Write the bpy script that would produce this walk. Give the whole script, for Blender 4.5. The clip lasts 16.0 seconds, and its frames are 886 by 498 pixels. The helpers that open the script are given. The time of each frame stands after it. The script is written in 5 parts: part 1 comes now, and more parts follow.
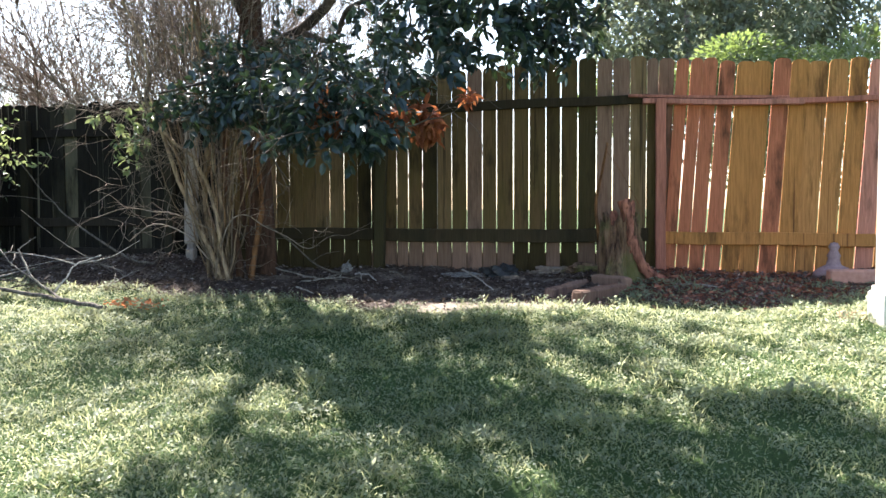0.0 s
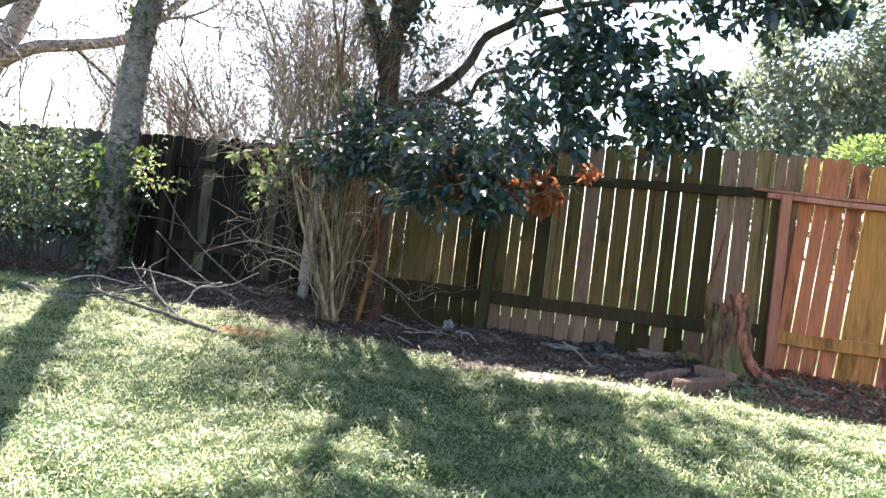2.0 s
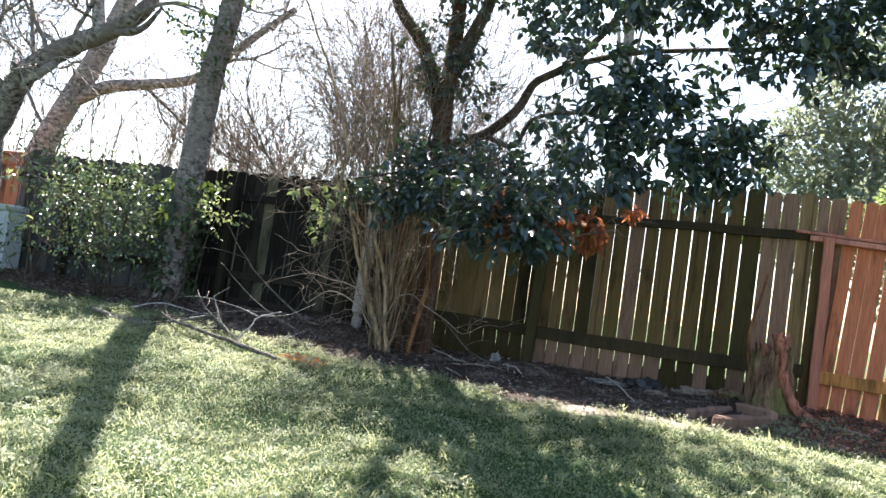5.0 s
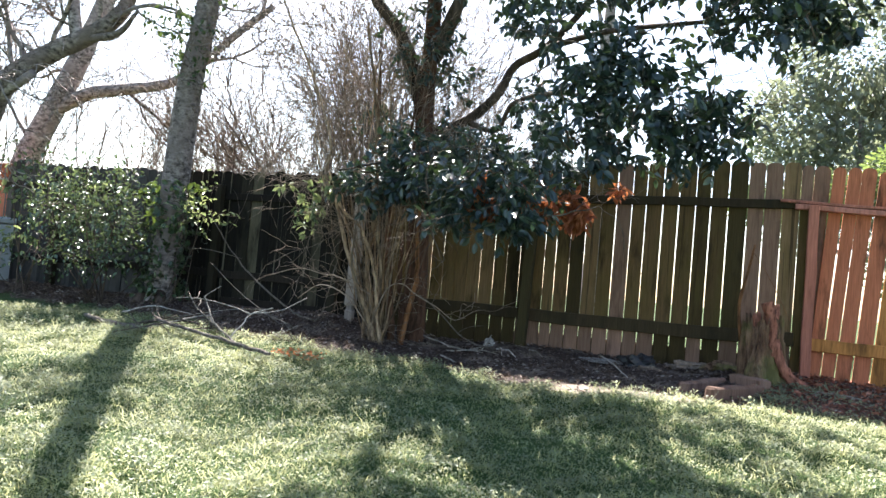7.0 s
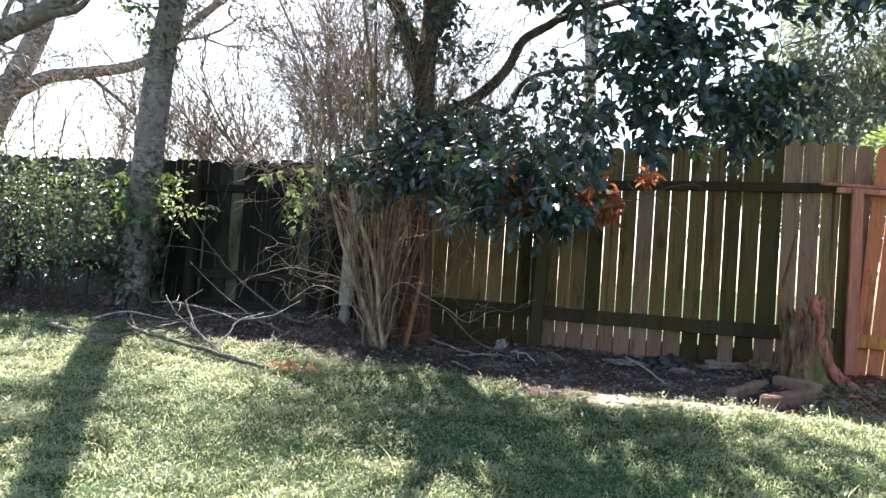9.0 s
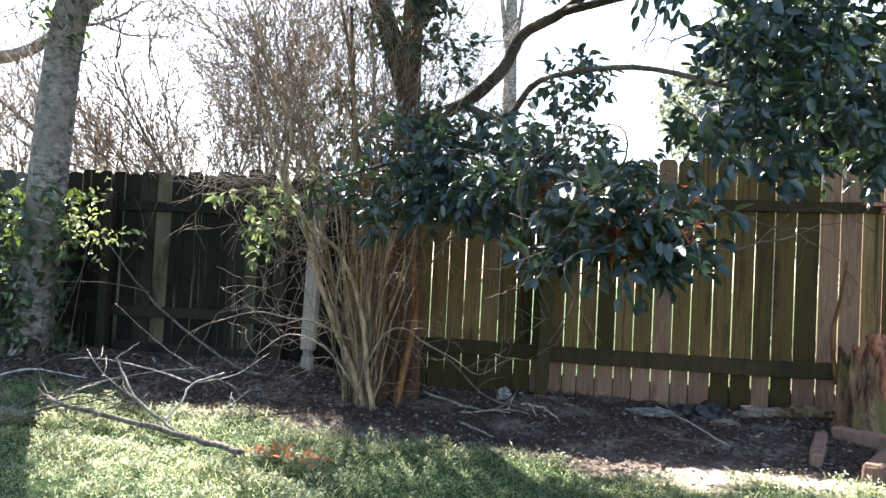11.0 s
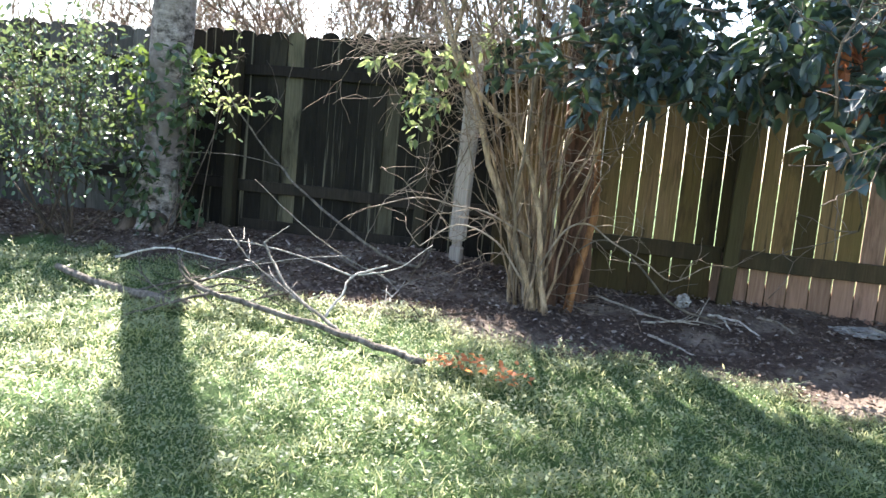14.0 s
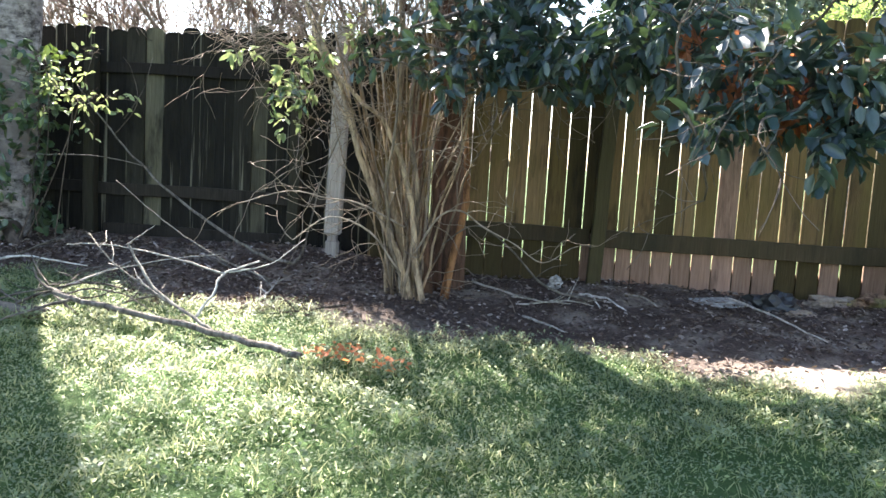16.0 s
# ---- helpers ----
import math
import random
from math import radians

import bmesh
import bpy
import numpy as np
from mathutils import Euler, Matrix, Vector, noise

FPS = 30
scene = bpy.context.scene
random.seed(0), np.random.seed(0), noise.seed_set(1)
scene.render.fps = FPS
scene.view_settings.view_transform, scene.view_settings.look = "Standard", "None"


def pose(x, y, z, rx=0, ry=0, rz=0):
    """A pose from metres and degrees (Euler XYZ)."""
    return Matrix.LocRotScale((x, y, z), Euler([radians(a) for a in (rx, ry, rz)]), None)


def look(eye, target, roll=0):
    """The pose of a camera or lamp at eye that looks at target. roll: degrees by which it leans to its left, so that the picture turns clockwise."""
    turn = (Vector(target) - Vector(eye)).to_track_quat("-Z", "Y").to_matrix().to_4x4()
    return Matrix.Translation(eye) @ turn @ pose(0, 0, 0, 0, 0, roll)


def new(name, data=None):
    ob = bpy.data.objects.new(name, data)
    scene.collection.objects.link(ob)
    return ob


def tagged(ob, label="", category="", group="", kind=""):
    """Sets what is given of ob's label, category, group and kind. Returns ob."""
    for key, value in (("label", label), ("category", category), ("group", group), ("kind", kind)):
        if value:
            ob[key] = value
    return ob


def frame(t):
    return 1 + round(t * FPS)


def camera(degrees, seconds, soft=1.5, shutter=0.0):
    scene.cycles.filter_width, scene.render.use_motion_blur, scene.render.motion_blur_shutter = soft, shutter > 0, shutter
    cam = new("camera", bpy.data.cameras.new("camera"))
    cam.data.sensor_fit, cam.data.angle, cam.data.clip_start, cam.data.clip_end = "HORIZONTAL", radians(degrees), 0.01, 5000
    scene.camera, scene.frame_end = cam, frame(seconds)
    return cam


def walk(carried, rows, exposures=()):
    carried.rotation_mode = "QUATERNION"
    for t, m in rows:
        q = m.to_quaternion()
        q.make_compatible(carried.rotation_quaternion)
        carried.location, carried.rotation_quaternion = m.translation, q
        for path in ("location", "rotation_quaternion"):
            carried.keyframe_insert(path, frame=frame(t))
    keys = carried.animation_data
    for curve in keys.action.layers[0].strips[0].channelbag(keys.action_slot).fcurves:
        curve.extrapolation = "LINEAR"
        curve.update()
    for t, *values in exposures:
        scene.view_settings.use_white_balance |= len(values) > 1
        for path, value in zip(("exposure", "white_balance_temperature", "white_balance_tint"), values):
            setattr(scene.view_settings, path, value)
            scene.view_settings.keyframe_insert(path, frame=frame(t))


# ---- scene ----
cam = camera(57.1, 16.0)
PATH = [
    (0, (-0.705, 0.729, 0.61), (-0.641, 2.725, 0.513), -0.2),
    (0.5, (-0.715, 0.689, 0.617), (-0.75, 2.688, 0.566), 1.6),
    (1, (-0.721, 0.669, 0.62), (-0.853, 2.665, 0.627), 3.1),
    (1.5, (-0.729, 0.641, 0.625), (-0.929, 2.63, 0.65), 5.7),
    (2, (-0.731, 0.632, 0.626), (-0.929, 2.621, 0.664), 6.9),
    (2.5, (-0.732, 0.628, 0.626), (-0.966, 2.614, 0.671), 5.9),
    (3, (-0.737, 0.61, 0.63), (-1.041, 2.587, 0.669), 5.3),
    (3.5, (-0.749, 0.537, 0.642), (-1.13, 2.497, 0.762), 4.2),
    (4, (-0.783, 0.354, 0.656), (-1.199, 2.305, 0.792), 6.3),
    (4.5, (-0.814, 0.331, 0.672), (-1.146, 2.3, 0.789), 8.3),
    (4.7, (-0.753, 0.318, 0.649), (-1.079, 2.288, 0.76), 8.3),
    (7, (-0.647, 0.316, 0.603), (-0.955, 2.29, 0.688), 5.0),
    (7.5, (-0.713, 0.255, 0.619), (-0.83, 2.248, 0.742), 10.8),
    (8, (-0.775, 0.376, 0.632), (-1.028, 2.359, 0.713), 7.2),
    (8.5, (-0.79, 0.709, 0.656), (-1.064, 2.689, 0.722), 4.0),
    (8.7, (-0.895, 0.82, 0.662), (-1.149, 2.803, 0.723), 3.8),
    (10.8, (-1.967, 2.047, 0.913), (-1.978, 4.046, 0.962), 4.0),
    (11, (-2.063, 2.133, 0.915), (-1.995, 4.131, 0.985), 2.9),
    (11.5, (-2.274, 2.443, 0.861), (-2.142, 4.436, 0.956), 6.8),
    (12, (-2.364, 2.746, 0.898), (-2.441, 4.745, 0.94), 2.8),
    (12.5, (-2.391, 2.819, 0.91), (-2.471, 4.817, 0.847), 2.3),
    (13, (-2.583, 2.885, 0.895), (-2.637, 4.882, 0.788), 3.5),
    (13.5, (-2.725, 2.902, 0.871), (-2.756, 4.897, 0.735), 5.6),
    (14, (-2.744, 2.876, 0.896), (-2.819, 4.861, 0.661), 5.3),
    (14.5, (-2.728, 2.865, 0.903), (-2.812, 4.855, 0.715), 5.2),
    (15, (-2.668, 2.849, 0.88), (-2.594, 4.839, 0.694), 3.8),
    (15.5, (-2.643, 2.839, 0.864), (-2.456, 4.82, 0.662), 2.4),
    (16, (-2.688, 2.859, 0.846), (-2.479, 4.836, 0.632), 3.4),
]
EXPOSURES = [(0, 2.5), (1, 2.92), (3, 2.82), (4.5, 2.53), (7.5, 2.5), (11, 2.92), (12.5, 3.14), (14, 3.4), (16, 3.42)]
walk(cam, [(t, look(eye, target, roll)) for t, eye, target, roll in PATH], EXPOSURES)

# ---- world, sun, exposure ----
SUN_WAY = Vector((-0.34, 0.94, 0.0)).normalized()
ELEV = radians(45)
world = bpy.data.worlds.new("sky")
scene.world = world
world.use_nodes = True
wn = world.node_tree
sky = wn.nodes.new("ShaderNodeTexSky")
sky.sky_type = "NISHITA"
sky.sun_disc = False
sky.sun_elevation = ELEV
sky.sun_rotation = math.atan2(SUN_WAY.x, SUN_WAY.y)
sky.air_density, sky.dust_density, sky.ozone_density = 1.0, 1.2, 1.0
wn.links.new(sky.outputs[0], wn.nodes["Background"].inputs[0])
wn.nodes["Background"].inputs[1].default_value = 0.07
sun = new("sun", bpy.data.lights.new("sun", "SUN"))
sun.data.energy, sun.data.angle, sun.data.color = 5.0, radians(0.6), (1.0, 0.94, 0.885)
SUN_TO = SUN_WAY * math.cos(ELEV) + Vector((0, 0, math.sin(ELEV)))
sun.matrix_world = look(SUN_TO * 40, (0, 0, 0))

# ---- shape of the plot ----
FA, FB = 8.21, -0.195                    # the back fence stands on y = FA + FB * x
FENCE_TURN = math.degrees(math.atan2(FB, 1))


def fence_y(x):
    return FA + FB * x


def ground_z(x, y):
    """Height of the ground: a lawn that rises gently to the back fence."""
    d = (FA + FB * np.asarray(x, float) - np.asarray(y, float)) * 0.98
    z = np.interp(d, [-60, -0.5, 0, 0.5, 1, 2.2, 3.2, 3.9, 8.3, 30, 400], [0.05, 0.03, 0.06, 0.01, -0.035, -0.1, -0.2, -0.3, -0.62, -1.2, -1.4])
    z = z + np.interp(x, [-3.2, -1.6], [1, 0]) * np.interp(d, [-8, -0.4, 0, 0.5, 1.2, 1.9], [0, 0.1, 0.1, 0.1, 0.05, 0])
    return z + 0.012 * np.sin(3.1 * np.asarray(x) + 1.3 * np.asarray(y)) + 0.01 * np.sin(5.3 * np.asarray(y) - 2.0 * np.asarray(x))


def gz(x, y):
    return float(ground_z(x, y))


def lawn_edge(x):
    """How far in front of the fence the grass begins."""
    x = np.asarray(x, float)
    base = np.interp(x, [-12, -7, -5.5, -4.3, -3, -2, -1.2, -0.5, 0.1, 0.6, 1.2, 1.8, 2.6, 6], [0.85, 0.85, 0.9, 1.15, 1.5, 1.66, 1.7, 2.1, 1.88, 1.65, 1.6, 1.6, 1.4, 1.3])
    return base + 0.09 * np.sin(4.7 * x) + 0.06 * np.sin(11.3 * x + 1)


# ---- materials ----
def mat(name):
    m = bpy.data.materials.new(name)
    m.use_nodes = True
    return m, m.node_tree, m.node_tree.nodes["Principled BSDF"]


def node(tree, kind, **values):
    n = tree.nodes.new(kind)
    for key, value in values.items():
        n.inputs[key].default_value = value
    return n


def ramp(tree, source, stops):
    n = tree.nodes.new("ShaderNodeValToRGB")
    while len(n.color_ramp.elements) < len(stops):
        n.color_ramp.elements.new(0.5)
    for e, (at, colour) in zip(n.color_ramp.elements, stops):
        e.position, e.color = at, (*colour, 1)
    tree.links.new(source, n.inputs[0])
    return n.outputs[0]


def mix(tree, factor, a, b, blend="MIX"):
    n = tree.nodes.new("ShaderNodeMix")
    n.data_type, n.blend_type = "RGBA", blend
    for socket, value in ((n.inputs[0], factor), (n.inputs[6], a), (n.inputs[7], b)):
        if isinstance(value, (int, float)):
            socket.default_value = value
        elif isinstance(value, tuple):
            socket.default_value = (*value, 1)
        else:
            tree.links.new(value, socket)
    return n.outputs[2]


def coords(tree, scale, what="Object"):
    c = tree.nodes.new("ShaderNodeTexCoord")
    m = tree.nodes.new("ShaderNodeMapping")
    m.inputs["Scale"].default_value = scale
    tree.links.new(c.outputs[what], m.inputs[0])
    return m.outputs[0]


def noise_tex(tree, vector, scale, detail=5, rough=0.6):
    n = node(tree, "ShaderNodeTexNoise", Scale=scale, Detail=detail, Roughness=rough)
    tree.links.new(vector, n.inputs["Vector"])
    return n.outputs["Fac"]


def bump(tree, bsdf, height, strength, distance):
    b = node(tree, "ShaderNodeBump", Strength=strength, Distance=distance)
    tree.links.new(height, b.inputs["Height"])
    tree.links.new(b.outputs[0], bsdf.inputs["Normal"])


def board_material(name, dark, mid, light, stain=(0.02, 0.018, 0.014), stain_amount=0.55, moss=None, streak=None):
    """Weathered fence board: long grain, blotches of damp and a different tone for every board."""
    m, t, b = mat(name)
    info = t.nodes.new("ShaderNodeObjectInfo")
    geo = t.nodes.new("ShaderNodeNewGeometry")
    shift = t.nodes.new("ShaderNodeVectorMath")
    shift.operation = "SCALE"
    shift.inputs[0].default_value = (7.0, 3.0, 5.0)
    t.links.new(info.outputs["Random"], shift.inputs["Scale"])
    add = t.nodes.new("ShaderNodeVectorMath")
    t.links.new(geo.outputs["Position"], add.inputs[0])
    t.links.new(shift.outputs[0], add.inputs[1])

    def place(scale):
        p = t.nodes.new("ShaderNodeMapping")
        p.inputs["Scale"].default_value = scale
        t.links.new(add.outputs[0], p.inputs[0])
        return p.outputs[0]
    grain = noise_tex(t, place((28, 28, 1.6)), 3.0, 8, 0.65)
    blotch = noise_tex(t, place((4, 4, 0.9)), 1.7, 6, 0.65)
    tone = ramp(t, info.outputs["Random"], [(0.0, dark), (0.4, mid), (0.7, mid), (1.0, light)])
    col = mix(t, 1.0, tone, ramp(t, grain, [(0.25, (0.58, 0.56, 0.54)), (0.75, (1.2, 1.18, 1.16))]), "MULTIPLY")
    if moss:
        col = mix(t, ramp(t, noise_tex(t, place((3, 3, 0.9)), 2.2, 4), [(0.42, (0, 0, 0)), (0.65, (0.5, 0.5, 0.5))]), col, moss)
    col = mix(t, ramp(t, blotch, [(0.52, (0, 0, 0)), (0.67, (stain_amount,) * 3)]), col, stain)
    if streak:
        col = mix(t, ramp(t, noise_tex(t, place((16, 16, 0.3)), 2.0, 5, 0.6), [(0.6, (0, 0, 0)), (0.68, (0.7, 0.7, 0.7))]), col, streak)
    t.links.new(col, b.inputs["Base Color"])
    b.inputs["Roughness"].default_value = 0.92
    b.inputs["Specular IOR Level"].default_value = 0.12
    bump(t, b, grain, 0.6, 0.008)
    return m


BOARD_MID = board_material("mossy_cedar", (0.07, 0.047, 0.022), (0.16, 0.102, 0.048), (0.29, 0.19, 0.11), stain=(0.03, 0.02, 0.012), stain_amount=0.85, moss=(0.1, 0.08, 0.024), streak=(0.022, 0.015, 0.01))
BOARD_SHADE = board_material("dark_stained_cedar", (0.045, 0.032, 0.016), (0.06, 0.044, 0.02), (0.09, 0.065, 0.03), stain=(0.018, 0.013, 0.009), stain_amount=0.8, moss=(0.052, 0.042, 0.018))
BOARD_PINK = board_material("pinkish_bare_cedar", (0.2, 0.125, 0.09), (0.26, 0.16, 0.115), (0.33, 0.2, 0.15), stain=(0.05, 0.033, 0.025), stain_amount=0.6)
BOARD_OCHRE = board_material("ochre_cedar", (0.38, 0.165, 0.055), (0.5, 0.23, 0.078), (0.56, 0.29, 0.125), stain=(0.1, 0.05, 0.02), stain_amount=0.8, streak=(0.09, 0.035, 0.018))
# Algae-stained boards, their colour darkened further to deepen the fence's shade.
BOARD_DARK = board_material("shaded_algae_cedar", (0.01, 0.009, 0.008), (0.017, 0.015, 0.013), (0.13, 0.118, 0.08), stain=(0.007, 0.006, 0.006), stain_amount=0.9, moss=(0.024, 0.021, 0.014), streak=(0.2, 0.18, 0.13))
BOARD_GREY = board_material("silver_grey_cedar", (0.05, 0.049, 0.048), (0.085, 0.083, 0.082), (0.13, 0.127, 0.125), stain=(0.025, 0.024, 0.022), stain_amount=0.7)
BOARD_RED = board_material("red_cedar", (0.34, 0.115, 0.065), (0.5, 0.18, 0.1), (0.6, 0.27, 0.2), stain=(0.075, 0.036, 0.022), stain_amount=0.85)
RAIL_DARK = board_material("damp_rail_wood", (0.04, 0.029, 0.018), (0.055, 0.04, 0.024), (0.08, 0.058, 0.034), moss=(0.036, 0.032, 0.016))
# Left rails: near black, with the shade of that fence in the colour.
RAIL_BLACK = board_material("shaded_rail_wood", (0.017, 0.014, 0.012), (0.025, 0.021, 0.018), (0.04, 0.033, 0.026), stain=(0.008, 0.007, 0.006))
RAIL_RED = board_material("reddish_rail_wood", (0.44, 0.18, 0.13), (0.52, 0.22, 0.165), (0.58, 0.28, 0.22), stain=(0.12, 0.06, 0.04))
POST_PALE = board_material("bleached_post_wood", (0.26, 0.225, 0.205), (0.32, 0.28, 0.255), (0.38, 0.335, 0.305), stain=(0.12, 0.09, 0.07), stain_amount=0.5)
POST_GREEN = board_material("olive_post_wood", (0.06, 0.048, 0.025), (0.072, 0.058, 0.03), (0.085, 0.068, 0.036), moss=(0.056, 0.05, 0.022))
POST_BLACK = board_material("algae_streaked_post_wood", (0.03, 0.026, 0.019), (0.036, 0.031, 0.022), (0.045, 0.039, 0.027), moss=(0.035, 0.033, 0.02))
TIMBER = board_material("old_landscape_timber", (0.2, 0.125, 0.095), (0.25, 0.155, 0.12), (0.31, 0.2, 0.155), stain=(0.06, 0.04, 0.033))


def bark_material(name, dark, light, scale=14, patch=None, stretch=0.25, strength=0.8):
    m, t, b = mat(name)
    v = coords(t, (1, 1, stretch))
    ridges = noise_tex(t, v, scale, 8, 0.7)
    big = noise_tex(t, coords(t, (1, 1, 0.7)), 3.0, 4)
    col = ramp(t, ridges, [(0.38, dark), (0.62, light)])
    if patch:
        col = mix(t, ramp(t, big, [(0.48, (0, 0, 0)), (0.62, (0.8, 0.8, 0.8))]), col, patch)
    info = t.nodes.new("ShaderNodeObjectInfo")
    col = mix(t, 1.0, col, ramp(t, info.outputs["Random"], [(0.0, (0.6, 0.56, 0.52)), (1.0, (1.25, 1.25, 1.25))]), "MULTIPLY")
    t.links.new(col, b.inputs["Base Color"])
    b.inputs["Roughness"].default_value = 0.9
    b.inputs["Specular IOR Level"].default_value = 0.2
    bump(t, b, ridges, strength, 0.02)
    return m


BARK_GREY = bark_material("grey_bark", (0.05, 0.042, 0.038), (0.5, 0.44, 0.42), 14, patch=(0.26, 0.215, 0.205), stretch=1.6)
BARK_DARK = bark_material("dark_bark", (0.045, 0.035, 0.028), (0.16, 0.12, 0.095), 12)
BARK_RED = bark_material("red_brown_bark", (0.045, 0.025, 0.016), (0.15, 0.08, 0.052), 16)
BARK_TAN = bark_material("tan_stem_bark", (0.14, 0.095, 0.06), (0.52, 0.375, 0.245), 26, strength=1.0)
BARK_RUST = bark_material("rust_brown_stem_bark", (0.09, 0.042, 0.02), (0.34, 0.165, 0.075), 24, strength=1.0)
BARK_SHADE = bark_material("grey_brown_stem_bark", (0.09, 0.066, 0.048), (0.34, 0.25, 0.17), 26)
BARK_TWIG = bark_material("twig_bark", (0.17, 0.13, 0.10), (0.36, 0.29, 0.23), 20)
BARK_HAZE = bark_material("pale_far_bark", (0.12, 0.092, 0.078), (0.3, 0.24, 0.2), 8)
BARK_DEAD = bark_material("dead_branch_bark", (0.05, 0.04, 0.033), (0.17, 0.145, 0.12), 26)
BARK_BLEACHED = bark_material("bleached_branch_bark", (0.2, 0.18, 0.16), (0.48, 0.44, 0.39), 26)
BARK_STUMP = bark_material("rotten_stump_wood", (0.05, 0.026, 0.018), (0.24, 0.15, 0.095), 24, patch=(0.15, 0.15, 0.055), stretch=0.15, strength=1.0)
BARK_ROOT = bark_material("red_stump_heartwood", (0.09, 0.035, 0.024), (0.44, 0.185, 0.125), 26, stretch=0.2)


def leaf_material(name, stops, rough=0.4, through_light=0.3, glow_tint=(0.35, 0.5, 0.08), sheen=0.5, patchy=False):
    """Leaf: every leaf has its own tone; light shines through it."""
    m, t, b = mat(name)
    geo = t.nodes.new("ShaderNodeNewGeometry")
    col = ramp(t, geo.outputs["Random Per Island"], stops)
    spots = noise_tex(t, coords(t, (1, 1, 1)), 60, 2)
    col = mix(t, 1.0, col, ramp(t, spots, [(0.3, (0.8, 0.8, 0.8)), (0.7, (1.15, 1.15, 1.15))]), "MULTIPLY")
    if patchy:
        big = noise_tex(t, coords(t, (1, 1, 1)), 3.2, 5, 0.65)
        col = mix(t, 1.0, col, ramp(t, big, [(0.32, (0.5, 0.6, 0.6)), (0.5, (1, 1, 1)), (0.68, (1.6, 1.45, 1.1))]), "MULTIPLY")
        tufts = noise_tex(t, coords(t, (1, 1, 1)), 9.0, 3, 0.6)
        col = mix(t, 1.0, col, ramp(t, tufts, [(0.36, (0.72, 0.8, 0.8)), (0.5, (1.05, 1.05, 1.05)), (0.64, (1.4, 1.32, 1.15))]), "MULTIPLY")
    t.links.new(col, b.inputs["Base Color"])
    b.inputs["Roughness"].default_value = rough
    b.inputs["Specular IOR Level"].default_value = sheen
    glow = t.nodes.new("ShaderNodeBsdfTranslucent")
    t.links.new(mix(t, 0.6, col, glow_tint), glow.inputs["Color"])
    both = t.nodes.new("ShaderNodeMixShader")
    both.inputs[0].default_value = through_light
    t.links.new(b.outputs[0], both.inputs[1])
    t.links.new(glow.outputs[0], both.inputs[2])
    t.links.new(both.outputs[0], t.nodes["Material Output"].inputs["Surface"])
    return m


LEAF_DARK = leaf_material("leathery_leaf", [(0.0, (0.013, 0.027, 0.028)), (0.6, (0.022, 0.043, 0.041)), (0.97, (0.036, 0.06, 0.048)), (1.0, (0.12, 0.17, 0.05))], 0.4, 0.045, (0.25, 0.42, 0.12), 0.7)
LEAF_ORANGE = leaf_material("dead_orange_leaf", [(0.0, (0.15, 0.045, 0.02)), (0.6, (0.29, 0.09, 0.04)), (1.0, (0.48, 0.19, 0.09))], 0.7, 0.3, (0.7, 0.24, 0.08))
LEAF_BITS = leaf_material("crumbled_orange_leaf", [(0.0, (0.4, 0.12, 0.05)), (1.0, (0.62, 0.24, 0.11))], 0.7, 0.35, (0.8, 0.32, 0.12))
LEAF_BRIGHT = leaf_material("bright_bush_leaf", [(0.0, (0.03, 0.055, 0.03)), (0.6, (0.062, 0.096, 0.052)), (1.0, (0.14, 0.185, 0.115))], 0.25, 0.13, (0.34, 0.44, 0.16), 0.8)
LEAF_YELLOW = leaf_material("young_yellow_green_leaf", [(0.0, (0.11, 0.155, 0.06)), (1.0, (0.27, 0.33, 0.15))], 0.35, 0.3, (0.5, 0.56, 0.22))
LEAF_IVY = leaf_material("ivy_leaf", [(0.0, (0.02, 0.042, 0.024)), (1.0, (0.065, 0.095, 0.05))], 0.32, 0.14)
LEAF_FAR = leaf_material("far_foliage", [(0.0, (0.13, 0.16, 0.085)), (1.0, (0.3, 0.33, 0.19))], 0.5, 0.3)
LEAF_OLIVE = leaf_material("grey_green_foliage", [(0.0, (0.11, 0.13, 0.105)), (1.0, (0.27, 0.29, 0.235))], 0.45, 0.3, (0.4, 0.45, 0.25))
GRASS = leaf_material("grass_blade", [(0.0, (0.062, 0.098, 0.044)), (0.5, (0.104, 0.148, 0.063)), (0.93, (0.18, 0.212, 0.094)), (1.0, (0.34, 0.31, 0.2))], 0.5, 0.5, (0.75, 0.74, 0.41), 0.3, True)
CLOVER = leaf_material("clover_leaf", [(0.0, (0.055, 0.096, 0.056)), (0.6, (0.094, 0.144, 0.08)), (1.0, (0.158, 0.206, 0.124))], 0.5, 0.48, (0.73, 0.74, 0.51), 0.35, True)
MULCH = leaf_material("red_bark_mulch", [(0.0, (0.13, 0.045, 0.03)), (0.6, (0.3, 0.12, 0.075)), (1.0, (0.42, 0.22, 0.15))], 0.85, 0.08, (0.4, 0.15, 0.08), 0.2)
LITTER = leaf_material("dry_leaf_litter", [(0.0, (0.06, 0.042, 0.036)), (0.5, (0.12, 0.09, 0.078)), (0.9, (0.2, 0.16, 0.14)), (1.0, (0.36, 0.31, 0.28))], 0.85, 0.08, (0.3, 0.2, 0.1), 0.1)


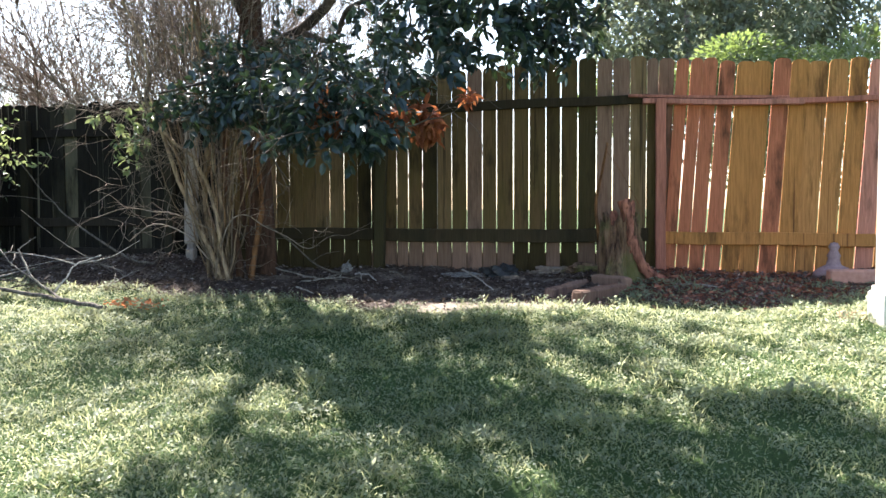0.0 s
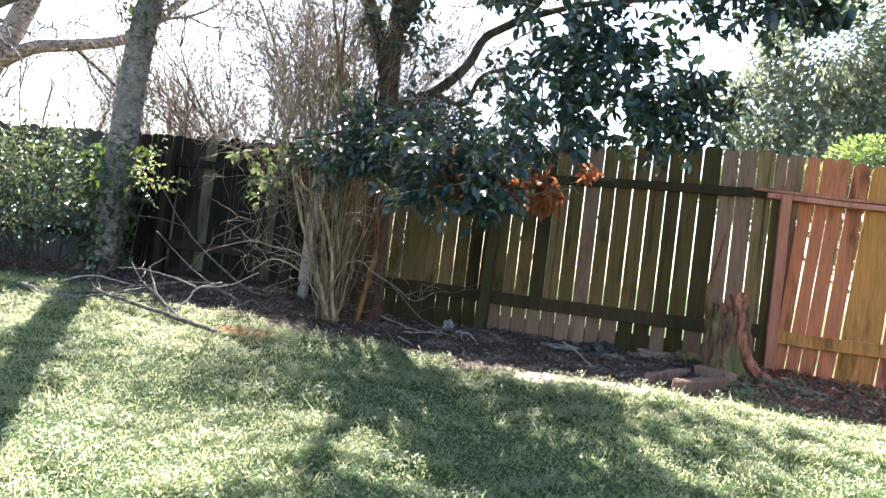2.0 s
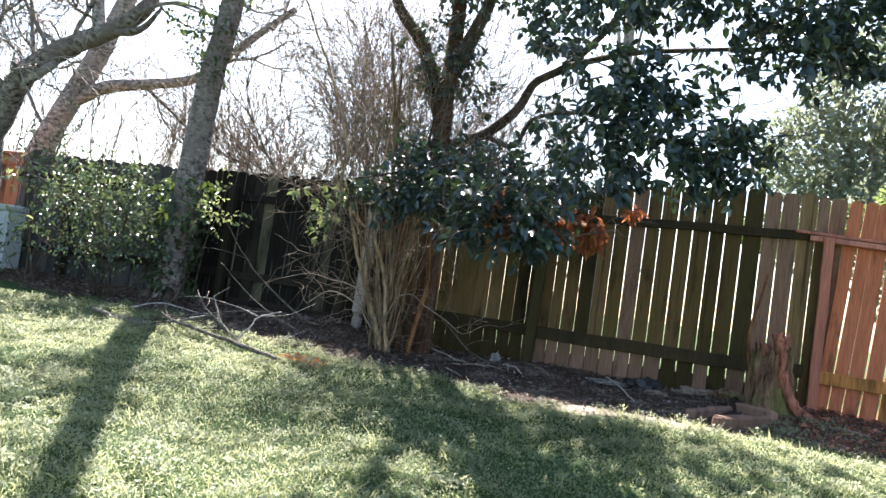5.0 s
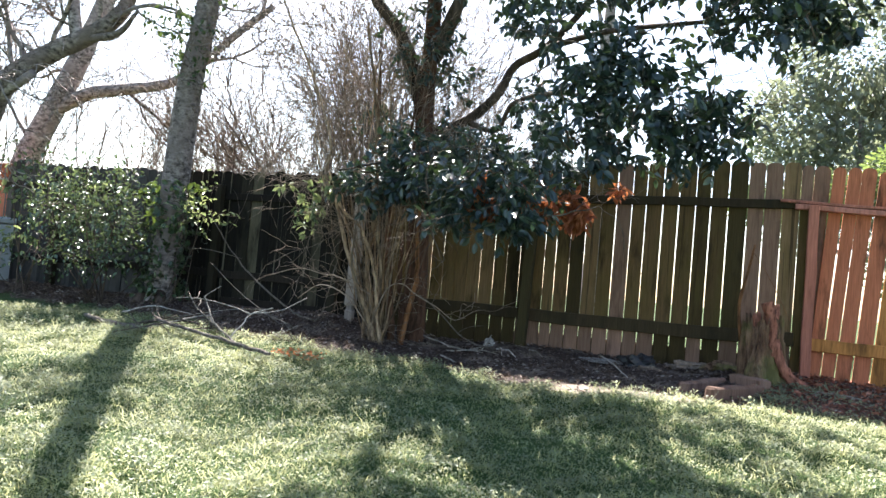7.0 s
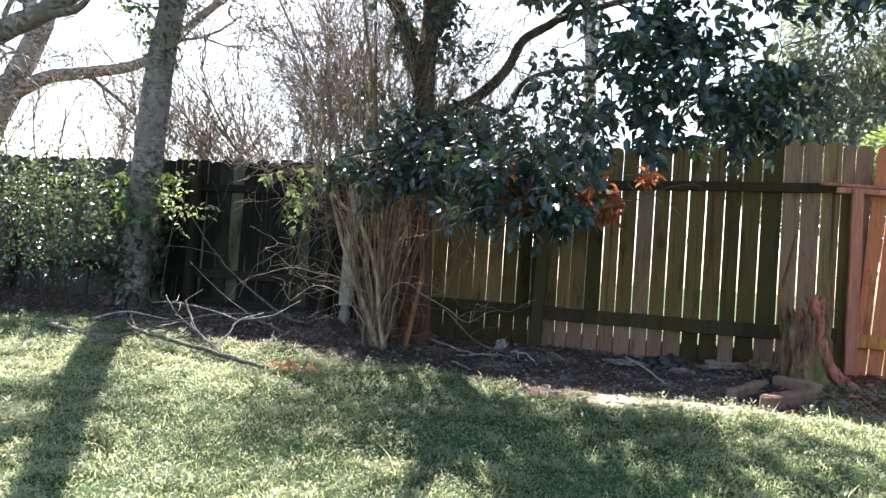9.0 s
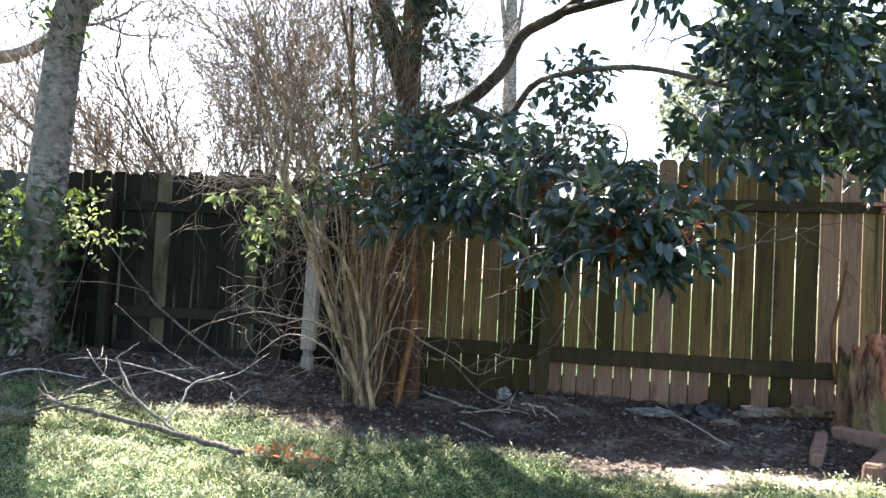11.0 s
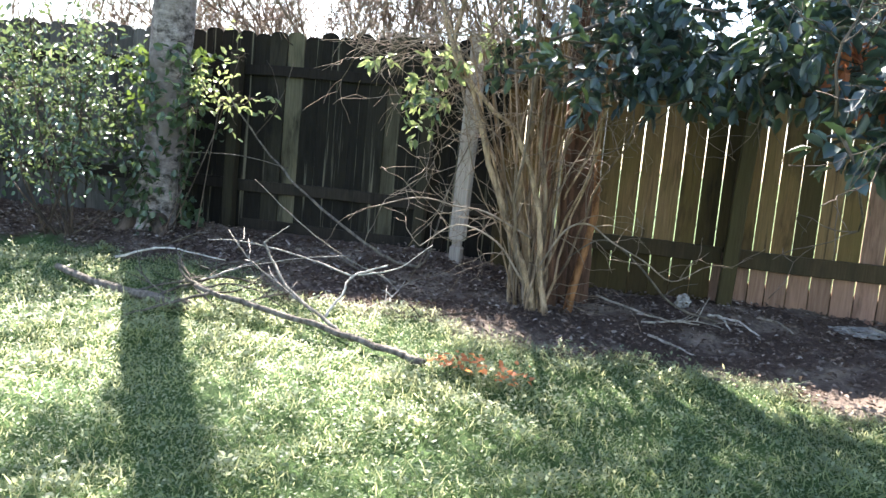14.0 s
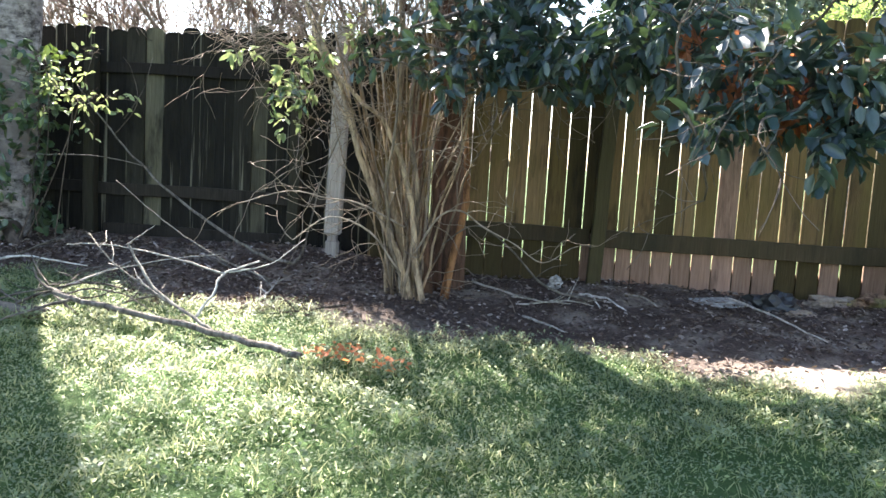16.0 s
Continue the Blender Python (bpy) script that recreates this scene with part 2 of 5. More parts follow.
def soil_and_turf():
    m, t, b = mat("soil_and_turf")
    at = t.nodes.new("ShaderNodeAttribute")
    at.attribute_name = "turf"
    v = coords(t, (1, 1, 1))
    fine, mid = noise_tex(t, v, 45, 8, 0.7), noise_tex(t, v, 2.2, 5)
    soil = ramp(t, fine, [(0.25, (0.035, 0.024, 0.02)), (0.55, (0.08, 0.056, 0.046)), (0.8, (0.16, 0.12, 0.1))])
    sand = ramp(t, fine, [(0.3, (0.4, 0.32, 0.25)), (0.7, (0.62, 0.53, 0.44))])
    soil = mix(t, ramp(t, mid, [(0.5, (0, 0, 0)), (0.72, (0.5, 0.5, 0.5))]), soil, sand)
    pale = t.nodes.new("ShaderNodeAttribute")
    pale.attribute_name = "sand"
    soil = mix(t, pale.outputs["Fac"], soil, sand)
    red = t.nodes.new("ShaderNodeAttribute")
    red.attribute_name = "mulch"
    soil = mix(t, red.outputs["Fac"], soil, ramp(t, fine, [(0.3, (0.11, 0.04, 0.026)), (0.7, (0.3, 0.13, 0.09))]))
    turf = ramp(t, fine, [(0.25, (0.025, 0.045, 0.015)), (0.6, (0.06, 0.1, 0.03)), (0.85, (0.12, 0.14, 0.06))])
    t.links.new(mix(t, at.outputs["Fac"], soil, turf), b.inputs["Base Color"])
    b.inputs["Roughness"].default_value = 0.95
    b.inputs["Specular IOR Level"].default_value = 0.15
    bump(t, b, fine, 0.8, 0.03)
    return m


SOIL = soil_and_turf()


def plain(name, a, c, rough=0.6, scale=20, metal=0.0, relief=0.2):
    m, t, b = mat(name)
    n = noise_tex(t, coords(t, (1, 1, 1)), scale, 6)
    t.links.new(ramp(t, n, [(0.3, a), (0.7, c)]), b.inputs["Base Color"])
    b.inputs["Roughness"].default_value, b.inputs["Metallic"].default_value = rough, metal
    bump(t, b, n, relief, 0.01)
    return m


CREAM = plain("cream_painted_wood", (0.72, 0.68, 0.58), (0.8, 0.77, 0.68), 0.6)
BOX_GREY = plain("pale_grey_metal", (0.42, 0.46, 0.48), (0.5, 0.54, 0.56), 0.5, 8, 0.0, 0.05)
TERRACOTTA = plain("pink_brick", (0.42, 0.2, 0.15), (0.55, 0.3, 0.23), 0.9, 30)
STATUE = plain("pinkish_grey_stone", (0.25, 0.16, 0.17), (0.36, 0.25, 0.26), 0.9, 40)
ROCK = plain("pale_rubble", (0.09, 0.065, 0.05), (0.3, 0.23, 0.18), 0.9, 18, 0, 0.6)
BLACK = plain("black_plastic", (0.008, 0.008, 0.009), (0.016, 0.016, 0.018), 0.45, 12)
ASH = plain("ash_and_white_debris", (0.06, 0.05, 0.045), (0.42, 0.39, 0.36), 0.9, 30, 0, 0.6)
ROOF = plain("grey_shingle_roof", (0.3, 0.29, 0.28), (0.42, 0.41, 0.4), 0.9, 6)
SIDING = plain("pale_siding", (0.5, 0.48, 0.45), (0.6, 0.58, 0.54), 0.8, 5)
GLASS_DARK = plain("dark_window_pane", (0.03, 0.035, 0.04), (0.05, 0.055, 0.06), 0.1, 3, 0, 0.0)


# ---- mesh helpers ----
def link(name, me, material, parent=None, label="", smooth=False):
    me.materials.append(material)
    if smooth:
        me.shade_smooth()
    ob = new(name, me)
    if parent:
        ob.parent = parent
    return tagged(ob, label)


def mesh_of(name, verts, faces):
    me = bpy.data.meshes.new(name)
    me.from_pydata(verts, [], faces)
    me.update()
    return me


def quads_mesh(name, v, q):
    """A mesh from arrays: v (n, 3) places, q (m, 4) corners."""
    me = bpy.data.meshes.new(name)
    me.vertices.add(len(v))
    me.vertices.foreach_set("co", np.ascontiguousarray(v, np.float32).ravel())
    me.loops.add(q.size)
    me.loops.foreach_set("vertex_index", np.ascontiguousarray(q, np.int32).ravel())
    me.polygons.add(len(q))
    me.polygons.foreach_set("loop_start", np.arange(0, q.size, 4, dtype=np.int32))
    me.update(calc_edges=True)
    return me


def part(name, bm, material, parent, label="", smooth=False):
    me = bpy.data.meshes.new(name)
    bm.to_mesh(me)
    bm.free()
    return link(name, me, material, parent, label, smooth)


def thing(name, at, label, category, group="", kind="", turn=0):
    ob = new(name)
    ob.matrix_basis = pose(*at, 0, 0, turn)
    return tagged(ob, label, category, group, kind)


def box(bm, x0, y0, z0, x1, y1, z1, bevel=0.004, m=None):
    made = bmesh.ops.create_cube(bm, size=1)["verts"]
    bmesh.ops.transform(bm, matrix=Matrix.LocRotScale(((x0 + x1) / 2, (y0 + y1) / 2, (z0 + z1) / 2), None, (x1 - x0, y1 - y0, z1 - z0)), verts=made)
    if bevel:
        edges = list({e for v in made for e in v.link_edges})
        made = list({v for f in bmesh.ops.bevel(bm, geom=edges, offset=bevel, segments=1, affect="EDGES")["faces"] for v in f.verts})
    if m is not None:
        bmesh.ops.transform(bm, matrix=m, verts=made)
    return made


class Tubes:
    """Gathers tapered tubes into one mesh."""

    def __init__(self):
        self.v, self.f = [], []

    def add(self, pts, radii, sides=6, rough=0.0):
        pts = [Vector(p) for p in pts]
        side = None
        start = len(self.v)
        for i, p in enumerate(pts):
            d = (pts[min(i + 1, len(pts) - 1)] - pts[max(i - 1, 0)]).normalized()
            side = d.orthogonal().normalized() if side is None else (side - d * side.dot(d)).normalized()
            other = d.cross(side)
            for k in range(sides):
                a = 2 * math.pi * k / sides
                r = radii[i] * (1 + rough * random.uniform(-1, 1))
                self.v.append(tuple(p + (side * math.cos(a) + other * math.sin(a)) * r))
        for i in range(len(pts) - 1):
            for k in range(sides):
                a, b = start + i * sides + k, start + i * sides + (k + 1) % sides
                self.f.append((a, b, b + sides, a + sides))
        self.f.append(tuple(start + k for k in reversed(range(sides))))
        self.f.append(tuple(start + (len(pts) - 1) * sides + k for k in range(sides)))

    def make(self, name, material, parent, label="", kind=""):
        return tagged(link(name, mesh_of(name, self.v, self.f), material, parent, label, True), kind=kind)


def smooth_line(pts, steps=4):
    """Catmull-Rom through the points."""
    p = [Vector(q) for q in pts]
    p = [p[0] * 2 - p[1], *p, p[-1] * 2 - p[-2]]
    out = []
    for i in range(1, len(p) - 2):
        for k in range(steps):
            u = k / steps
            out.append(0.5 * (2 * p[i] + (p[i + 1] - p[i - 1]) * u + (2 * p[i - 1] - 5 * p[i] + 4 * p[i + 1] - p[i + 2]) * u * u + (3 * p[i] - p[i - 1] - 3 * p[i + 1] + p[i + 2]) * u ** 3))
    out.append(p[-2])
    return out


def taper(n, r0, r1):
    return [r0 + (r1 - r0) * i / max(n - 1, 1) for i in range(n)]


def limb(tubes, pts, r0, r1, sides=8, steps=5, rough=0.06):
    line = smooth_line(pts, steps)
    tubes.add(line, taper(len(line), r0, r1), sides, rough)
    return line


def bough(t, inv, pts, r0, r1, material, sides=8, name="limb"):
    """One limb of a tree as a part of its own."""
    tb = Tubes()
    limb(tb, pts, r0, r1, sides)
    ob = tb.make(name, material, t)
    ob.matrix_basis = inv
    return ob


def rand_dir(rng=random):
    while True:
        v = Vector((rng.uniform(-1, 1), rng.uniform(-1, 1), rng.uniform(-1, 1)))
        if 0.01 < v.length < 1:
            return v.normalized()


def twigs(tubes, p, d, length, r, depth, spread=0.7, lift=0.15, wobble=0.25, kids=3, ends=None, sides=5, thin=0.0018):
    """A branch that wanders and splits."""
    n = 5 if depth else 4
    pts, q, way = [Vector(p)], Vector(p), Vector(d).normalized()
    for i in range(n):
        way = (way + rand_dir() * wobble + Vector((0, 0, lift)) * 0.5).normalized()
        q = q + way * (length / n)
        pts.append(q.copy())
    tubes.add(pts, [max(x, thin) for x in taper(len(pts), r, r * 0.45)], sides if depth > 1 else max(3, sides - 2))
    if ends is not None and depth <= 1:
        ends.extend(pts[2:])
    if depth:
        for k in range(kids):
            i = random.randint(1, n) if k else n
            side = (way + rand_dir() * spread).normalized()
            twigs(tubes, pts[i], side, length * random.uniform(0.5, 0.8), r * 0.5, depth - 1, spread, lift, wobble, kids, ends, sides, thin)


def leaves(at, way, up, length, width, fold=0.25, droop=0.15):
    """Arrays of folded leaves: at each place one leaf that points along way."""
    at, way, up = (np.asarray(a, float) for a in (at, way, up))
    way /= np.linalg.norm(way, axis=1, keepdims=True) + 1e-9
    side = np.cross(way, up)
    side /= np.linalg.norm(side, axis=1, keepdims=True) + 1e-9
    nrm = np.cross(side, way)
    L, W = np.asarray(length).reshape(-1, 1), np.asarray(width).reshape(-1, 1)
    tip = at + way * L - nrm * L * droop
    l1 = at + way * L * 0.33 + side * W * 0.5 + nrm * W * fold
    l2 = at + way * L * 0.72 + side * W * 0.46 + nrm * W * fold * 0.7 - nrm * L * droop * 0.5
    r1 = at + way * L * 0.33 - side * W * 0.5 + nrm * W * fold
    r2 = at + way * L * 0.72 - side * W * 0.46 + nrm * W * fold * 0.7 - nrm * L * droop * 0.5
    v = np.stack([at, l1, l2, tip, r2, r1], 1).reshape(-1, 3)
    i = np.arange(len(at)).reshape(-1, 1) * 6
    q = np.stack([i + [0, 3, 2, 1], i + [0, 5, 4, 3]], 1).reshape(-1, 4)
    return v, q


def clump_points(rs, clumps):
    """Places inside ellipsoids (x, y, z, rx, ry, rz, count), denser to the outside."""
    out = []
    for x, y, z, rx, ry, rz, n in clumps:
        d = rs.normal(size=(n, 3))
        d /= np.linalg.norm(d, axis=1, keepdims=True)
        r = rs.uniform(0.15, 1, (n, 1)) ** 0.45
        out.append(d * r * np.array([rx, ry, rz]) + np.array([x, y, z]))
    return np.concatenate(out)


def sprays(rs, clumps, per=9, reach=0.2):
    """Leaf places and ways in tufts along short shoots, so that a crown has depth and gaps."""
    at, way = [], []
    for x, y, z, rx, ry, rz, n in clumps:
        m = max(n // per, 1)
        d = rs.normal(size=(m, 3))
        d /= np.linalg.norm(d, axis=1, keepdims=True)
        c = d * rs.uniform(0.1, 1, (m, 1)) ** 0.5 * np.array([rx, ry, rz]) + np.array([x, y, z])
        shoot = d * 0.7 + rs.normal(size=(m, 3)) * 0.6
        shoot[:, 2] -= 0.1
        shoot /= np.linalg.norm(shoot, axis=1, keepdims=True)
        for k in range(per):
            u = (k / per) ** 0.7
            at.append(c + shoot * (reach * (u - 0.4)) + rs.normal(size=(m, 3)) * 0.008)
            r = rs.normal(size=(m, 3))
            r -= shoot * (r * shoot).sum(1, keepdims=True)
            r /= np.linalg.norm(r, axis=1, keepdims=True)
            way.append(shoot * (0.3 + 0.8 * u) + r)
    return np.concatenate(at), np.concatenate(way)


def leaf_mesh(name, at, seed, length, width, material, parent, label="", hang=0.4, toward=None, fold=0.25):
    rs = np.random.RandomState(seed)
    n = len(at)
    way = rs.normal(size=(n, 3)) if toward is None else toward + rs.normal(size=(n, 3)) * 0.15
    way[:, 2] -= hang
    up = rs.normal(size=(n, 3)) * 0.55
    up[:, 2] += 1
    size = rs.uniform(0.65, 1.15, n)
    v, q = leaves(at, way, up, length * size, width * size * rs.uniform(0.85, 1.15, n), fold)
    return link(name, quads_mesh(name, v, q), material, parent, label)


# ---- ground ----
def make_ground():
    xs = np.concatenate([[-600, -200, -80, -40, -25, -18], np.arange(-14, 8, 0.09), [9, 12, 18, 30, 60, 150, 600]])
    ys = np.concatenate([[-600, -150, -50, -20, -10, -5, -2, 0, 1], np.arange(2, 11, 0.09), [12, 14, 18, 25, 40, 80, 200, 600]])
    X, Y = np.meshgrid(xs, ys, indexing="ij")
    Z = ground_z(X, Y)
    d = (FA + FB * X - Y) * 0.98
    rs = np.random.RandomState(3)
    bed = np.clip((lawn_edge(X) - d) / 0.25 + 0.5, 0, 1) * (d > -1)
    Z = Z + rs.normal(size=Z.shape) * 0.006 * (0.4 + bed)
    n, m = X.shape
    v = np.stack([X, Y, Z], -1).reshape(-1, 3)
    i = np.arange(n * m).reshape(n, m)
    q = np.stack([i[:-1, :-1], i[1:, :-1], i[1:, 1:], i[:-1, 1:]], -1).reshape(-1, 4)
    me = quads_mesh("ground", v, q)
    a = me.attributes.new("turf", "FLOAT", "POINT")
    a.data.foreach_set("value", (1 - bed).ravel().astype(np.float32))
    pale = np.exp(-(((X + 0.15) / 0.6) ** 2 + ((d - 1.9) / 0.25) ** 2)) + 0.8 * np.exp(-(((X + 2.9) / 0.5) ** 2 + ((d - 1.6) / 0.18) ** 2))
    a = me.attributes.new("sand", "FLOAT", "POINT")
    a.data.foreach_set("value", np.clip(pale, 0, 1).ravel().astype(np.float32))
    a = me.attributes.new("mulch", "FLOAT", "POINT")
    a.data.foreach_set("value", (np.clip((X - 0.8) / 0.5, 0, 1) * np.clip((1.75 - d) / 0.5, 0, 0.85)).ravel().astype(np.float32))
    return tagged(link("ground", me, SOIL, smooth=True), "sloping back yard ground, lawn and bare brown soil bed", "ground", kind="structure")


make_ground()


# ---- fence ----
def picket_mesh(name, width, height, top="ear"):
    """A board with clipped or rounded top corners; its foot at the origin."""
    w, h = width / 2, height
    c = 0.045
    arc = [(w - c + c * math.cos(a), h - c + c * math.sin(a)) for a in (0, 0.4, 0.8, 1.2, 1.57)]
    out = [(-w, 0), (w, 0), *arc, *((-x, z) for x, z in reversed(arc))]
    if top == "flat":
        out = [(-w, 0), (w, 0), (w, h), (-w, h)]
    n, t = len(out), 0.009
    v = [(x, -t, z) for x, z in out] + [(x, t, z) for x, z in out]
    f = [tuple(range(n)), tuple(reversed(range(n, 2 * n)))] + [(i, i + n, (i + 1) % n + n, (i + 1) % n) for i in range(n)]
    return mesh_of(name, v, f)


PICKETS = {}


def picket(parent, x, width, z0, z1, material, lean=0.0, off=0.0, turn=0.0):
    """One board of the fence at x on the fence's line."""
    key = (round(width, 3), round(z1 - z0, 2), material.name)
    if key not in PICKETS:
        PICKETS[key] = picket_mesh("picket", max(key[0], 0.06), key[1])
        PICKETS[key].materials.append(material)
    ob = new("picket", PICKETS[key])
    ob.parent = parent
    ob.matrix_basis = pose(x, fence_y(x) + off, z0, 0, lean, FENCE_TURN + turn)
    return ob


def beam(name, parent, x0, x1, z0, z1, front, back, material, label="", sag=0.0, tilt=0.0):
    """A rail along the fence's line between x0 and x1, from front to back metres before the boards."""
    length = (x1 - x0) * math.hypot(1, FB)
    bm = bmesh.new()
    box(bm, 0, -front, z0, length, -back, z1, 0.004)
    bmesh.ops.subdivide_edges(bm, edges=[e for e in bm.edges if e.calc_length() > 0.5], cuts=7)
    for v in bm.verts:
        v.co.z += -sag * math.sin(math.pi * v.co.x / length) + 0.004 * math.sin(v.co.x * 5 + z0 * 9) + math.tan(radians(tilt)) * v.co.x
    ob = part(name, bm, material, parent, label)
    ob.matrix_basis = pose(x0, fence_y(x0), 0, 0, 0, FENCE_TURN)
    return ob


def post(parent, x, z1, material, size=0.09, off=-0.1, lean=0.0, label=""):
    bm = bmesh.new()
    box(bm, -size / 2, -size / 2, -0.1, size / 2, size / 2, z1, 0.006)
    bmesh.ops.subdivide_edges(bm, edges=[e for e in bm.edges if e.calc_length() > 0.5], cuts=5)
    for v in bm.verts:
        v.co.x += 0.003 * math.sin(v.co.z * 7 + x)
    ob = part("post", bm, material, parent, label)
    ob.matrix_basis = pose(x, fence_y(x) + off, 0, 0, lean, FENCE_TURN)
    return ob


def fence_middle():
    f = thing("fence", (0, 0, 0), "mossy weathered wooden picket fence with daylight slits between boards", "fence", "back fence sections")
    slits = [-2.6, -2.46, -2.32, -2.19, -2.05, -1.92, -1.79, -1.66, -1.53, -1.39, -1.26, -1.13, -1.01, -0.89, -0.78, -0.65, -0.51, -0.38, -0.24, -0.1, 0.03, 0.18, 0.32, 0.47, 0.6, 0.75, 0.91, 1.05, 1.2, 1.34, 1.44]
    rs = random.Random(5)
    for a, b in zip(slits, slits[1:]):
        top = np.interp((a + b) / 2, [-2.6, -1.2, 0.2, 0.9, 1.4], [1.72, 1.82, 1.92, 1.96, 1.95]) + rs.uniform(-0.012, 0.012)
        gap = rs.choice((0.002, 0.003, 0.005, 0.007))
        low, lean, off = -0.04 + rs.uniform(-0.02, 0.03), rs.uniform(-0.07, 0.07), rs.uniform(-0.002, 0.004)
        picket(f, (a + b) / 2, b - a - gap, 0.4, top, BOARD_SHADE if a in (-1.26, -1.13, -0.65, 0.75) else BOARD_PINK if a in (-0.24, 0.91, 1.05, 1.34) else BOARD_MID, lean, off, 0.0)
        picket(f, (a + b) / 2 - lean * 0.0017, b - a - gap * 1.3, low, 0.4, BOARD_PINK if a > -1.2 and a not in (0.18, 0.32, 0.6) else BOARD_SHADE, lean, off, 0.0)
    beam("rail", f, -2.62, -1.08, 0.33, 0.44, 0.055, 0.013, RAIL_DARK)
    beam("rail", f, -1.06, 1.36, 0.32, 0.44, 0.055, 0.013, RAIL_DARK, sag=0.012)
    beam("rail", f, -2.62, -1.08, 1.38, 1.46, 0.055, 0.013, RAIL_DARK)
    beam("rail", f, -1.06, 1.36, 1.49, 1.57, 0.055, 0.013, RAIL_DARK, tilt=1.2)
    beam("kick_board", f, -2.62, -1.1, -0.08, 0.2, -0.013, -0.035, BOARD_MID)
    beam("kick_board", f, -1.08, 1.42, -0.1, 0.21, -0.013, -0.035, BOARD_MID)
    post(f, -1.06, 1.72, POST_GREEN, 0.095, -0.11, 1.8, "olive-green leaning fence post")
    return f


def fence_left():
    f = thing("fence", (0.03, 0.22, 0.03), "old wooden picket fence in deep shade, near-black and streaked with algae", "fence", "back fence sections")
    rs = random.Random(8)
    x = -8.05
    while x < -2.62:
        w = rs.choice((0.12, 0.13, 0.14, 0.14))
        top = np.interp(x, [-8.05, -5, -3], [1.66, 1.66, 1.69]) + rs.uniform(-0.03, 0.02)
        if rs.random() < 0.06:
            top += 0.06
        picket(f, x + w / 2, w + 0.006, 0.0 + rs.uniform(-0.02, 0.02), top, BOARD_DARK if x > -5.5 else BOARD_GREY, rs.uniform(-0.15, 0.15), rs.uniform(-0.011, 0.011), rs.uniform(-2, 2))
        x += w
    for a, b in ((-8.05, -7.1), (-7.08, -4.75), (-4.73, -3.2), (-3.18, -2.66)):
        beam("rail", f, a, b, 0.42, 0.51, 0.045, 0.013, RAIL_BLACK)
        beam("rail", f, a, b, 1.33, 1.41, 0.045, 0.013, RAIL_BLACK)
    beam("board", f, -4.65, -3.25, -0.02, 0.2, 0.05, 0.022, RAIL_BLACK, "near-black kick board at the fence's foot")
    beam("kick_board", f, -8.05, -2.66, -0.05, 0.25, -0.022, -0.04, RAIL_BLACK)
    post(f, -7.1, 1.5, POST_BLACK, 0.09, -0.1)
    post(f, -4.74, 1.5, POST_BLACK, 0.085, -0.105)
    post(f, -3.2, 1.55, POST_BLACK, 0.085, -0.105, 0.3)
    return f


def fence_right():
    f = thing("fence", (0, 0, 0), "sunlit reddish cedar picket fence with leaning boards and split top rail", "fence", "back fence sections")
    slits = [1.5, 1.61, 1.72, 1.85, 1.99, 2.14, 2.3, 2.45, 2.6, 2.76, 2.92, 3.07, 3.22, 3.37, 3.52, 3.67, 3.82, 3.97, 4.12, 4.27, 4.42]
    rs = random.Random(12)
    for i, (a, b) in enumerate(zip(slits, slits[1:])):
        gap = rs.choice((0.004, 0.007, 0.012))
        picket(f, (a + b) / 2 - 0.026, b - a - gap, -0.02 + rs.uniform(-0.03, 0.02), np.interp(a, [1.5, 2.3, 3.3, 4.5], [1.93, 1.89, 1.88, 1.88]) + rs.uniform(-0.015, 0.015), BOARD_OCHRE if a > 1.95 and i % 5 != 1 else BOARD_RED, (3.6 if i < 5 else 3.2) + rs.uniform(-0.4, 0.4), rs.uniform(-0.003, 0.003), rs.uniform(-2, 2))
    beam("rail", f, 1.42, 4.5, 0.30, 0.41, 0.055, 0.013, BOARD_OCHRE, tilt=-0.6)
    beam("rail", f, 1.30, 2.62, 1.53, 1.575, 0.10, 0.013, RAIL_RED, "split ledge rail", tilt=-1.6)
    beam("rail", f, 2.1, 4.5, 1.50, 1.545, 0.095, 0.013, RAIL_RED, tilt=0.9)
    beam("lath", f, 1.18, 2.5, 1.59, 1.615, 0.09, 0.02, RAIL_RED, "thin split lath", tilt=-1.9)
    beam("kick_board", f, 1.44, 4.5, -0.12, 0.06, -0.016, -0.035, BOARD_RED)
    post(f, 1.44, 1.57, RAIL_RED, 0.085, -0.10, -0.3, "reddish cedar post")
    picket(f, 1.385, 0.1, 0.05, 1.55, BOARD_MID, 0, -0.03)
    picket(f, 1.46, 0.13, 0.05, 1.94, BOARD_PINK, 1.8, 0.03)
    return f


fence_left()
fence_middle()
fence_right()


def leaning_post():
    bm = bmesh.new()
    box(bm, -0.055, -0.045, 0.26, 0.055, 0.045, 1.7, 0.012)
    ob = thing("post", (-2.87, fence_y(-2.87) - 0.16, 0), "bleached pale wooden post leaning against the dark fence", "post")
    ob.matrix_basis = pose(-2.87, fence_y(-2.87) - 0.17, 0.03, 0, 1.2, FENCE_TURN)
    part("shaft", bm, POST_PALE, ob)
    bm = bmesh.new()
    box(bm, -0.045, -0.04, -0.05, 0.045, 0.04, 0.22, 0.012)
    box(bm, -0.03, -0.03, 0.2, 0.03, 0.03, 0.27, 0.0)
    part("foot", bm, POST_PALE, ob, "split paler post foot")


leaning_post()


